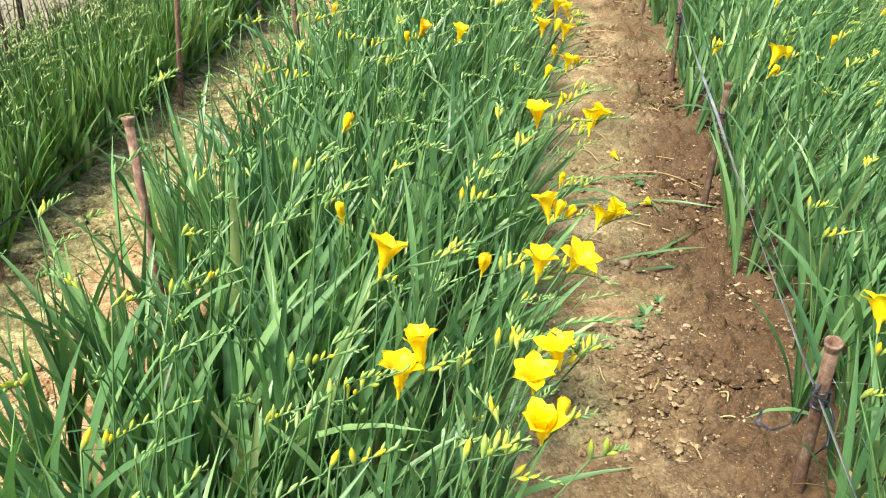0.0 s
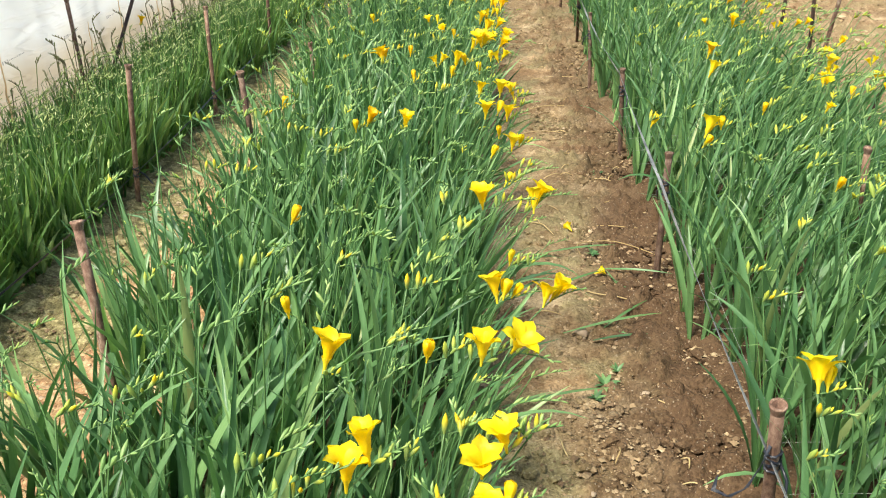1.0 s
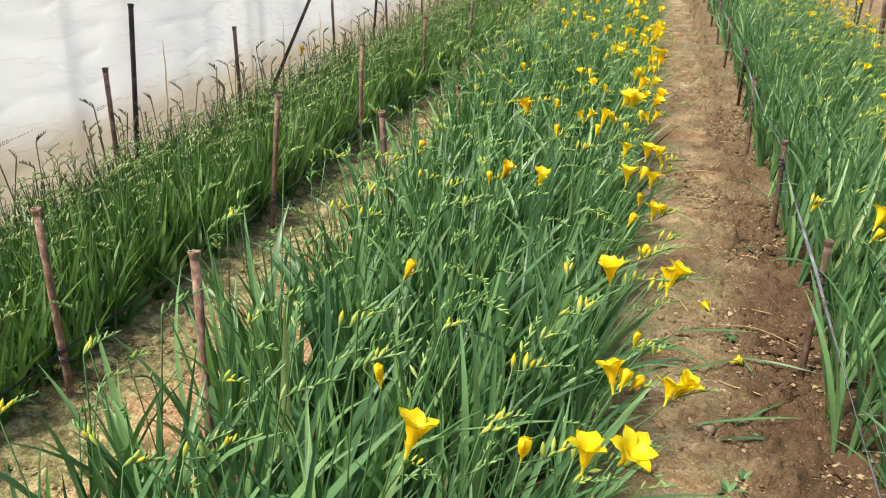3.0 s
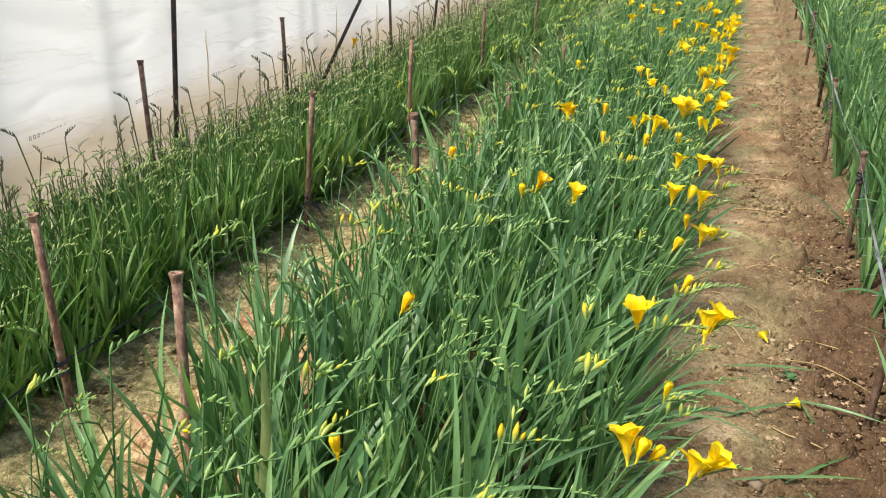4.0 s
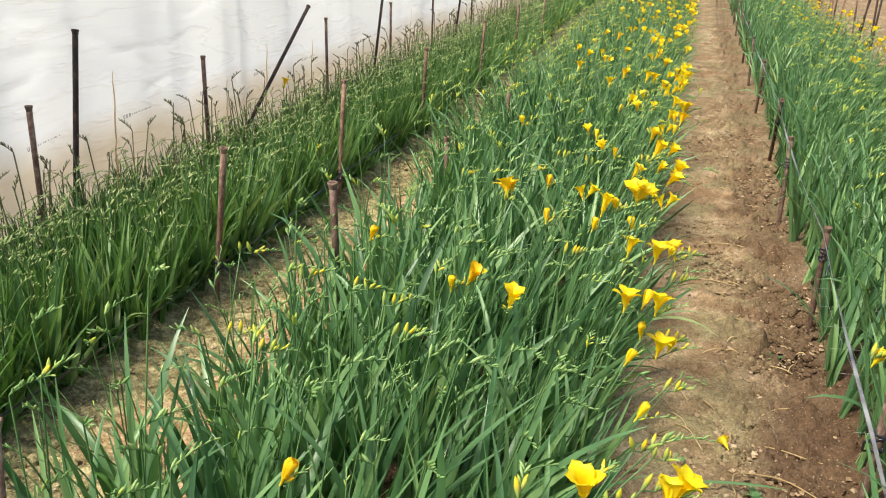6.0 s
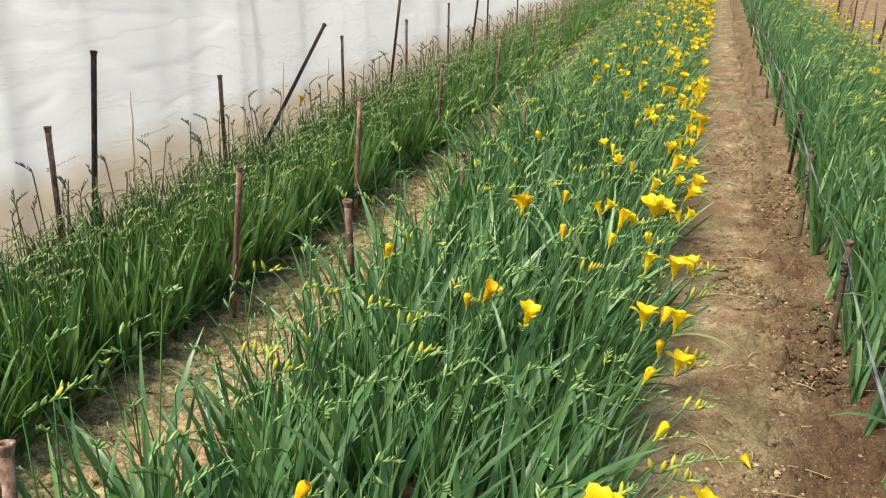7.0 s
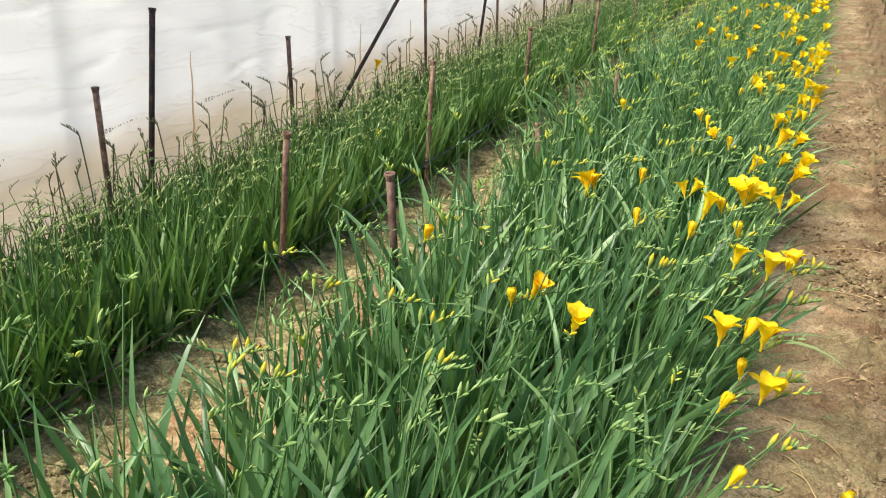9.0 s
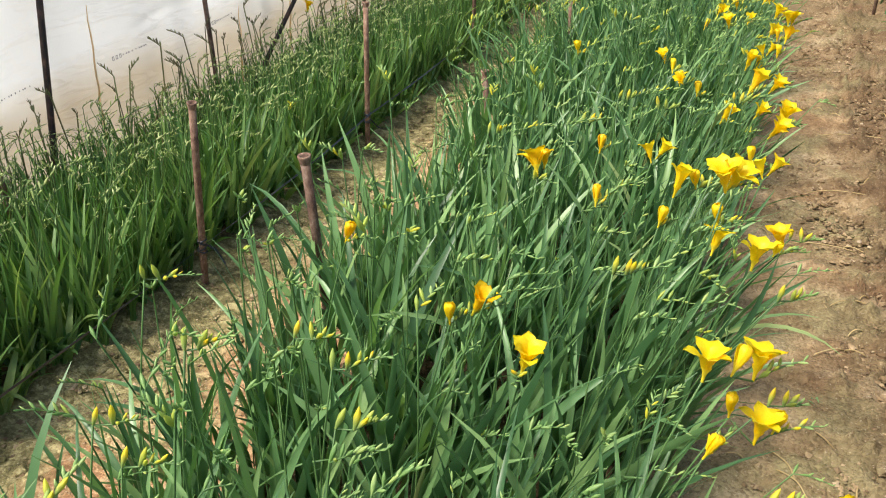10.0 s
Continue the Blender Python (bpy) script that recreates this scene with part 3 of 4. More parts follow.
T_FRONT = [joined(plant_list(r, True, 0.22, 9, 0.0, 0.0, 0, 2.0, 0.019, 1.0, 1.5)) for _ in range(16)]
mass("freesia_foliage", "dense green freesia plants filling the middle bed", "freesia plants", T_FINE,
     fill(BED_X0, BED_X1, -0.35, 0.62, 150, lean_main, r) + fill(BED_X0, BED_X1, 1.82, 4.4, 150, lean_main, r), MATS_MAIN, r)
mass("freesia_foliage", "dense green freesia plants in the middle of the bed", "freesia plants", T_MID, fill(BED_X0, BED_X1, 4.4, 6.0, 150, lean_main, r) + fill(-0.85, -0.79, 4.2, 6.0, 150, lean_rim, r), MATS_MAIN, r)
mass("freesia_foliage", "green freesia plants filling the distant middle bed", "freesia plants", T_FAR, fill(-0.88, -0.79, 6.0, 14, 130, lean_rim, r) + fill(BED_X0, BED_X1, 6.0, 11, 130, lean_main, r) + fill(BED_X0, BED_X1, 11, 26, 55, lean_main, r) + fill(BED_X0, BED_X1, -1.5, -0.35, 130, lean_main, r), MATS_MAIN, r)
mass("budding_foliage", "dense dark green freesia plants still in bud beside the film", "freesia plants", T_DEEP, fill(-2.10, -1.43, 1.0, 6.5, 170, lean_west, r, 0.2), MATS_DEEP, r)
mass("budding_foliage", "low sprawling dark green leaves along the narrow path", "freesia plants", T_FRONT, fill(-1.62, -1.45, 1.0, 6.5, 260, lambda u: 0.06 + 0.12 * u, r, 0.0, (0.6, 0.95)), MATS_DEEP, r)
mass("budding_foliage", "dark green freesia plants in bud along the distant film", "freesia plants", T_DEEP_FAR, fill(-2.10, -1.46, 6.5, 11, 130, lean_west, r, 0.2) + fill(-2.10, -1.46, 11, 26, 55, lean_west, r, 0.2) + fill(-2.10, -1.46, -1.5, 1.0, 130, lean_west, r, 0.2), MATS_DEEP, r)
mass("freesia_foliage", "green freesia plants leaning over beside the taut grey tape", "freesia plants", T_EAST, fill(0.71, 1.50, 0.5, 6.0, 140, lean_east, r), MATS_MAIN, r)
mass("freesia_foliage", "green freesia plants filling the distant bed behind the stakes", "freesia plants", T_FAR, fill(0.75, 1.50, 6.0, 11, 130, lean_east, r) + fill(0.75, 1.50, 11, 26, 55, lean_east, r) + fill(0.75, 1.50, -1.5, 0.5, 130, lean_east, r), MATS_MAIN, r)

# taller dark spikes at the back of the bed beside the film
def tall_spikes(r):
    made = []
    top = r.uniform(0.33, 0.45)
    pts = spike_path((r.uniform(-0.04, 0.04), r.uniform(-0.04, 0.04), top), r.uniform(0, 6.28), 0.045, 0.5)
    made.append(("stem", sweep(pts, [0.0023] * 7 + [0.0016] * 6, 4, False), Matrix()))
    for p, way, size in bud_slots(pts, 9, r):
        made.append(("bud", BUD_ROUGH, toward(p, (way + Vector((0, 0, 0.4))).normalized(), size)))
    return joined(made)


SPIKE_DARK = plant_material("spike_dark", [(0.0, (0.12, 0.105, 0.05)), (0.6, (0.18, 0.17, 0.07)), (1.0, (0.20, 0.25, 0.09))], (1.2, 1.2, 0.8), 0.1)
back = [stand_in_bed(-2.08 + 0.30 * r.random() ** 2, y, 0.02, r, r.normal(0, 0.07), r.normal(0, 0.07), r.uniform(0.92, 1.16)) for y in np.arange(2.2, 16, 0.055)]
mass("flower_spikes", "thin dark arched flower spikes standing above the bed", "flower spikes", [tall_spikes(r) for _ in range(14)], back, [LEAF_DEEP, SPIKE_DARK, SPIKE_DARK, BUD_YELLOW, PETAL, TUBE], r)

# ---- flowering plants ----
flower_rng = np.random.default_rng(33)
LEAF_POOL = [mesh_of("leaf", *leaf_geo(0.42 * flower_rng.uniform(0.8, 1.1), 0.016, flower_rng.uniform(0.15, 0.7), 0.3, flower_rng.uniform(-0.8, 0.8), 8, True), [LEAF]) for _ in range(8)]


PETAL_GOLD_MESHES = [mesh_of("petal", *g, [PETAL_GOLD]) for g in PETALS]
CLOSED = len(PETALS) - 1


def flowering(heads, group, label, base_x=None, buds=9, leaves=4):
    """A plant on one arched spike; heads are the mouths of its flowers as (x, y, z, kind): o open, h half open, b a swelling bud."""
    r = flower_rng
    hx, hy, hz = heads[0][:3]
    bx = (hx - 0.05 - max(0.0, hx - 0.02) * 0.9 if base_x is None else base_x) + r.uniform(-0.02, 0.02)
    by = hy - 0.06 + r.uniform(-0.04, 0.04)
    root_at = Vector((bx, by, bed_z(bx) - 0.005))
    root = thing("freesia_plant", label, "freesia plant", group, at=Matrix.Translation(root_at))
    a = r.normal(0.1, 0.55)
    if len(heads) > 1:
        a = math.atan2(heads[-1][1] - hy, max(0.01, heads[-1][0] - hx)) * 0.6
    out = Vector((math.cos(a), math.sin(a), 0))
    gold = r.random() < 0.25
    blooms = []
    for x, y, z, kind in heads:
        way = (out * r.uniform(-0.05, 0.4) + Vector((r.uniform(-0.25, 0.25), r.uniform(-0.25, 0.4), 0.85))).normalized()
        size = r.uniform(1.02, 1.2) * (1.0 if kind == "o" else 0.74)
        blooms.append((Vector((x, y, z)) - root_at - way * (0.045 * size if kind != "b" else 0.014), way, size, kind))
    apex = blooms[0][0]
    line = spike_path(apex, a, 0.01, 0.0, bow=0.5)[:7]
    for foot, *_ in blooms[1:]:
        line.append(foot)
    tail = spike_path(line[-1], a, r.uniform(0.045, 0.075) * (1.0 if leaves > 1 else 0.6), r.uniform(-0.25, 0.25))[-6:]
    pts = line + tail
    stem = child("flower_stem", mesh_of("flower_stem", *sweep(pts, [0.0015] * len(line) + [0.0013] * 6, 5, False), [STEM]), root)
    for k in range(leaves):
        lean = math.atan2(apex.x, apex.z) * r.uniform(0.2, 0.75)
        child("leaf", LEAF_POOL[int(r.integers(0, 8))], root, Matrix.Rotation(lean, 4, "Y") @ turn(r.uniform(0, 6.28), r.uniform(0.02, 0.2)))
    for foot, way, size, kind in blooms:
        if kind == "b":
            child("bud", BUD_YELLOW_MESH, stem, toward(foot, way, r.uniform(0.026, 0.033)), "yellow opening bud")
            continue
        cup = int(r.integers(0, CLOSED)) if kind == "o" else CLOSED
        flower = child("flower", TUBE_MESH, root, toward(foot, way, size, r.uniform(0, 6.28)), "open yellow freesia flower" if kind == "o" else "half-open golden freesia flower")
        for j in range(6):
            spin = Matrix.Rotation(j * math.pi / 3 + r.uniform(-0.07, 0.07), 4, "Z") @ Matrix.Rotation(r.uniform(-0.10, 0.10) - (0.12 if j % 2 and kind == "o" else 0.10 if j % 2 else 0), 4, "Y")
            child("petal", (PETAL_GOLD_MESHES if gold else PETAL_MESHES)[cup], flower, spin)
    for k, (p, way, size) in enumerate(bud_slots(pts, buds, r)):
        if k == 0:
            continue
        if k < (5 if leaves > 1 else 3):
            child("bud", BUD_YELLOW_MESH, stem, toward(p, way, size * (1.3 - 0.08 * k)), "yellow opening bud")
        else:
            child("bud", BUD_MESH, stem, toward(p, way, size))
    return root


LEANING = "freesia plant with open yellow flowers leaning over the path"
UPRIGHT = "freesia plant with open yellow flowers on an arched spike"
SWELLING = "freesia plant with swelling yellow buds not yet open"
MIDDLE_BED = [
    [(-0.137, 1.018, 0.67, "o")], [(0.076, 1.08, 0.63, "o")], [(0.137, 1.09, 0.63, "o")], [(-0.004, 1.07, 0.627, "h"), (0.018, 1.08, 0.61, "b")],
    [(-0.095, 0.854, 0.595, "o"), (-0.075, 0.87, 0.625, "o")], [(0.072, 0.90, 0.565, "o"), (0.10, 0.93, 0.585, "o")], [(0.085, 0.83, 0.54, "o"), (0.11, 0.85, 0.555, "h")],
    [(-0.24, 1.177, 0.643, "h"), (-0.262, 1.19, 0.645, "b")], [(0.089, 1.493, 0.513, "o"), (0.115, 1.49, 0.505, "h"), (0.14, 1.50, 0.49, "h")], [(0.196, 1.485, 0.50, "o"), (0.222, 1.50, 0.495, "o")],
    [(0.062, 1.761, 0.591, "o"), (0.095, 1.76, 0.565, "b"), (0.112, 1.77, 0.57, "b")], [(0.184, 1.83, 0.556, "o"), (0.205, 1.85, 0.56, "o")], [(0.13, 1.81, 0.415, "h")], [(-0.326, 1.648, 0.605, "h")],
    [(0.072, 2.368, 0.62, "o"), (0.113, 2.395, 0.61, "h"), (0.134, 2.44, 0.59, "o")], [(0.106, 2.385, 0.54, "h"), (0.15, 2.40, 0.51, "o"), (0.172, 2.42, 0.50, "h")], [(0.096, 2.355, 0.49, "h")], [(0.135, 2.20, 0.463, "h")],
    [(-0.285, 2.81, 0.69, "o"), (-0.268, 2.83, 0.68, "h"), (-0.28, 2.80, 0.65, "b")], [(-0.577, 2.635, 0.578, "h")], [(-0.28, 2.50, 0.56, "o")], [(-0.154, 2.315, 0.605, "o")], [(-0.331, 2.486, 0.54, "h")],
    [(0.143, 3.44, 0.605, "o")], [(0.048, 2.64, 0.76, "o"), (0.078, 2.66, 0.755, "o")], [(-0.03, 2.90, 0.64, "o"), (-0.01, 2.93, 0.63, "h")], [(-0.04, 2.74, 0.635, "h")], [(0.047, 2.87, 0.545, "o")], [(0.043, 2.765, 0.64, "h")],
    [(0.118, 2.79, 0.567, "o"), (0.15, 2.85, 0.545, "h")], [(0.153, 3.0, 0.50, "o")], [(-0.188, 2.92, 0.583, "h")], [(-0.202, 3.03, 0.645, "h")], [(0.01, 3.64, 0.53, "o")], [(-0.084, 3.75, 0.56, "h")],
    [(-0.148, 3.69, 0.634, "h")], [(-0.467, 3.96, 0.60, "h")], [(0.068, 3.774, 0.58, "o")], [(-0.368, 7.01, 0.58, "o")], [(-0.243, 5.13, 0.58, "o")], [(-0.191, 5.38, 0.58, "o")], [(-0.064, 5.35, 0.58, "o"), (-0.03, 5.36, 0.575, "o")],
    [(0.027, 5.08, 0.58, "o"), (0.055, 5.10, 0.57, "h")], [(-0.124, 4.436, 0.58, "h"), (-0.10, 4.45, 0.585, "b")], [(-0.462, 5.6, 0.58, "o")], [(0.129, 4.63, 0.58, "o"), (0.15, 4.65, 0.57, "o")], [(0.135, 4.35, 0.58, "o"), (0.10, 4.36, 0.575, "h")],
    [(0.112, 5.48, 0.58, "o"), (0.14, 5.5, 0.57, "o")], [(0.109, 4.126, 0.58, "h")], [(0.04, 4.0, 0.58, "o"), (0.06, 4.02, 0.57, "h")], [(0.08, 3.25, 0.57, "h")], [(0.10, 4.75, 0.57, "o")], [(0.05, 4.9, 0.58, "h")], [(0.12, 5.15, 0.58, "o")],
]
for heads in MIDDLE_BED:
    flowering(heads, GROUP_MAIN, LEANING if heads[0][0] > 0.05 else UPRIGHT)
for x, y, z in [(-0.422, 0.943, 0.632), (-0.342, 1.294, 0.653), (-0.06, 1.305, 0.606), (-0.52, 2.094, 0.685), (-0.488, 2.285, 0.588), (-0.776, 2.314, 0.617), (-0.354, 2.155, 0.56), (-0.409, 2.243, 0.581), (-0.084, 2.543, 0.623), (-0.23, 0.84, 0.6), (-0.17, 0.79, 0.6),
                (-0.14, 0.68, 0.6), (0.0, 0.71, 0.6), (-0.42, 0.68, 0.6), (-0.56, 2.0, 0.57), (-0.66, 2.06, 0.56), (0.12, 1.90, 0.57), (0.02, 3.55, 0.59), (-0.02, 4.45, 0.59), (-0.10, 4.7, 0.59), (-0.30, 3.3, 0.59), (-0.40, 4.4, 0.59), (-0.15, 3.45, 0.59), (-0.25, 3.5, 0.59), (-0.5, 3.2, 0.58)]:
    flowering([(x, y, z, "b"), (x + 0.018, y + 0.01, z - 0.004, "b")], GROUP_MAIN, SWELLING)
for x, y, z in [(0.02, 0.98, 0.55), (0.08, 1.0, 0.52), (0.13, 1.02, 0.52), (0.02, 0.80, 0.52), (0.15, 0.86, 0.47), (0.05, 1.2, 0.53), (0.12, 1.28, 0.5), (0.14, 1.6, 0.5), (0.15, 1.95, 0.47), (0.16, 2.1, 0.43), (0.17, 2.3, 0.46), (0.16, 2.5, 0.47), (0.16, 2.72, 0.52), (0.18, 3.1, 0.45)]:
    flowering([(x, y, z, "b"), (x + 0.02, y + 0.012, z - 0.006, "b")], GROUP_MAIN, "freesia spike with swelling yellow-green buds leaning over the path", leaves=1)
for heads in [[(0.85, 2.95, 0.57, "o"), (0.875, 2.97, 0.565, "b")], [(0.552, 2.363, 0.569, "h"), (0.535, 2.36, 0.57, "b")], [(0.68, 2.26, 0.585, "o"), (0.715, 2.29, 0.58, "h")], [(0.64, 2.1, 0.59, "h")], [(0.903, 2.518, 0.55, "h"), (0.92, 2.53, 0.55, "b")], [(0.895, 1.886, 0.55, "h")],
              [(0.595, 1.161, 0.535, "o"), (0.615, 1.165, 0.515, "h")], [(0.971, 2.247, 0.55, "b")], [(0.936, 3.337, 0.55, "o")], [(1.156, 3.884, 0.55, "o")], [(1.29, 2.85, 0.5, "h")], [(1.22, 2.46, 0.5, "b")], [(1.41, 3.37, 0.48, "o")], [(1.45, 2.97, 0.48, "h")]]:
    flowering(heads, "freesia plants in the bed behind the tape", "freesia plant with yellow flowers beside the taut tape", max(0.64, heads[0][0] - 0.06))
for x, y, z in [(0.579, 1.096, 0.486), (0.598, 1.559, 0.495), (0.62, 1.50, 0.46), (0.56, 1.05, 0.44), (0.76, 1.75, 0.5)]:
    flowering([(x, y, z, "b")], "freesia plants in the bed behind the tape", SWELLING, max(0.64, x - 0.02))

flowering([(-1.98, 4.96, 0.46, "o")], "freesia plants beside the film", "single freesia in yellow flower beside the film", -1.99)

# blooms farther along, too many to count
def bloom_template(r):
    made = []
    pts = spike_path((0, 0, 0), r.uniform(-0.9, 0.9), 0.06, 0.2, base=(-0.04, 0, -0.2))
    made.append(("stem", sweep([pts[i] for i in (0, 3, 6, 9, 12)], [0.002] * 5, 3, False), Matrix()))
    n = int(r.integers(1, 3))
    for k, (p, way, size) in enumerate(bud_slots(pts, 7, r)):
        if k < n:
            made += flower_list(p, (way * 0.6 + Vector((r.uniform(-0.5, 0.7), r.uniform(-0.8, 0.3), 0.6))).normalized(), 0.8, r, 0, False)
        elif k < n + 2:
            made.append(("bud_yellow", BUD_ROUGH, toward(p, way, size * 1.5)))
        else:
            made.append(("bud", BUD_ROUGH, toward(p, way, size)))
    return joined(made)


# long leaves that hang out of the bed over the paths
def hanging(x, y, az, length, curl, group, label):
    root = thing("freesia_plant", label, "freesia plant", group, at=Matrix.Translation((x, y, bed_z(x) - 0.005)))
    for k in range(3):
        g = leaf_geo(length * (1 - 0.14 * k), 0.018, curl * (1 - 0.22 * k), 0.3, flower_rng.uniform(-0.4, 0.4), 12, True)
        child("leaf", mesh_of("leaf", *g, [LEAF]), root, turn(az + 0.35 * (k - 1) * flower_rng.uniform(0.5, 1.2), 0.15 + 0.06 * k))
    return root


for x, y, az, length, curl in [(-0.02, 1.40, 0.25, 0.44, 1.75), (0.0, 1.98, 0.05, 0.50, 2.1), (0.01, 2.08, 0.3, 0.47, 2.2), (0.0, 3.08, 0.1, 0.47, 1.9)]:
    hanging(x, y, az, length, curl, GROUP_MAIN, "freesia plant with long leaves drooping over the path")
for x, y, az, length, curl in [(-0.79, 2.44, 3.5, 0.44, 1.6), (-0.78, 1.95, 2.7, 0.40, 1.2), (-0.79, 3.2, 3.3, 0.42, 1.4), (-0.80, 1.35, 2.9, 0.42, 1.3)]:
    hanging(x, y, az, length, curl, GROUP_MAIN, "freesia plant with long leaves bent over the narrow path")

T_BLOOM = [bloom_template(r) for _ in range(12)]
spots = [(BED_X1 + 0.14 - (0.75 if y > 5.3 else 0.4) * r.random() ** 2.4, y) for y in np.concatenate([np.arange(3.1, 5.4, 0.13), np.arange(5.4, 9, 0.075), np.arange(9, 26, 0.045)])]
mass("far_blooms", "yellow freesia flowers massed along the distant middle bed", "freesia flowers", T_BLOOM,
     [Matrix.Translation((x, y, r.uniform(0.52, 0.60))) @ Matrix.Scale(r.uniform(0.9, 1.15), 4) for x, y in spots], MATS_MAIN, r)
spots = [(1.72 - 0.62 * r.random() ** 1.7, y) for y in np.concatenate([np.arange(2.3, 9, 0.085), np.arange(9, 26, 0.10)])]
mass("far_blooms", "yellow freesia flowers massed over the bed beside bare soil", "freesia flowers", T_BLOOM,
     [Matrix.Translation((x, y, r.uniform(0.42, 0.50))) @ Matrix.Rotation(r.uniform(-0.5, 0.5), 4, "Z") @ Matrix.Scale(r.uniform(0.7, 0.95), 4) for x, y in spots], MATS_MAIN, r)

# ---- stakes ----
def stake_meshes(radius, collar):
    """A hollow pipe one metre long with its own wall, and the wider rim at its top."""
    def ring_pipe(prof, sides=14):
        verts = [(rr * math.cos(2 * math.pi * k / sides), rr * math.sin(2 * math.pi * k / sides), h) for h, rr in prof for k in range(sides)]
        return np.array(verts), grid_tris(len(prof), sides, True)
    v, t = ring_pipe([(0, radius), (0.35, radius * 1.02), (0.7, radius * 0.98), (1.0, radius), (1.0, radius * 0.80), (0.85, radius * 0.78)])
    rim = ring_pipe([(-0.018, radius * 1.01), (-0.009, radius * (collar * 0.6 + 0.4)), (-0.002, radius * (collar + 0.10)), (0.002, radius * (collar + 0.06)), (0.001, radius * 0.95), (-0.04, radius * 0.82)])
    return (v, t), rim


def stake(base, top, radius=0.0095, collar=1.28, mat=None, label="", tie=None, group="", rim=True):
    base, top = Vector(base), Vector(top)
    d = top - base
    low = base - d.normalized() * 0.05
    length = (top - low).length
    (v, t), (rv, rt) = stake_meshes(radius, collar)
    root = thing("stake", label, "stake", group, data=mesh_of("stake", v * np.array([1, 1, length]), t, [mat or RUST]), at=Matrix.Translation(low) @ d.to_track_quat("Z", "Y").to_matrix().to_4x4())
    if rim:
        child("rim", mesh_of("rim", rv, rt, [mat or RUST]), root, Matrix.Translation((0, 0, length)))
    if tie is not None:
        h = (tie - low.z) / max(0.2, d.normalized().z)
        n = 40
        coil = [(radius * 1.28 * math.cos(1.3 * i), radius * 1.28 * math.sin(1.3 * i), h + 0.022 * math.sin(i * 0.33)) for i in range(n)]
        child("tie", mesh_of("tie", *sweep(coil, [0.0024] * n, 5), [BLACK_TAPE]), root, None, "black plastic tie wound in a knot")
        tails = [[(radius, 0, h), (0.03 + 0.02 * k, -0.02 - 0.03 * k, h - 0.02), (0.035 + 0.05 * k, -0.05 - 0.02 * k, h - 0.055 - 0.02 * k), (0.02 + 0.06 * k, -0.08, h - 0.06)] for k in range(1)]
        for tail in tails:
            child("tie_end", mesh_of("tie_end", *sweep(tail, [0.003, 0.004, 0.0035, 0.002], 4), [BLACK_TAPE]), root)
    return root


ROW_EAST = [(0.60, 1.27, 0.552, 1.182, 0.434), (0.605, 2.46, 0.625, 2.50, 0.41), (0.652, 3.66, 0.643, 3.64, 0.395), (0.635, 4.80, 0.63, 4.86, 0.42), (0.67, 6.00, 0.64, 5.62, 0.45), (0.65, 7.30, 0.65, 7.2, 0.44), (0.66, 8.62, 0.65, 8.7, 0.43), (0.66, 9.97, 0.66, 9.9, 0.44), (0.67, 11.2, 0.66, 11.2, 0.43), (0.67, 12.5, 0.67, 12.5, 0.44), (0.68, 13.8, 0.68, 13.7, 0.43)]
for i, (x, y, tx, ty, tz) in enumerate(ROW_EAST):
    stake((x, y, 0), (tx, ty, tz), 0.0115 if i == 0 else 0.0105, 1.22, RUST if i == 0 else RUST_DARK, label="short rusty pipe stake holding a plastic tape", tie=0.30 if i < 5 else None, group="stakes along the tape")
ROW_WEST = [(-1.38, 1.84, -1.38, 1.85, 0.56), (-1.40, 3.19, -1.315, 3.17, 0.58), (-1.42, 4.36, -1.39, 4.38, 0.60), (-1.46, 5.80, -1.42, 5.75, 0.57), (-1.46, 7.3, -1.43, 7.3, 0.58), (-1.46, 8.7, -1.45, 8.7, 0.58), (-1.46, 10.1, -1.46, 10.2, 0.58)]
for i, (x, y, tx, ty, tz) in enumerate(ROW_WEST):
    stake((x, y, 0), (tx, ty, tz), 0.0105, 1.25, label="rusty pipe stake tied with black string", tie=0.14 if i < 4 else None, group="stakes beside the budding bed")
for x, y, tx, ty, tz in [(-0.75, 1.50, -0.79, 1.606, 0.60), (-0.765, 2.84, -0.768, 2.81, 0.625), (-0.78, 4.03, -0.79, 4.03, 0.47), (-0.8, 5.3, -0.8, 5.3, 0.47)]:
    stake((x, y, 0.03), (tx, ty, tz), 0.0105, 1.3, label="weathered rusty pipe stake at the edge of the flower bed", group="stakes at the middle bed")
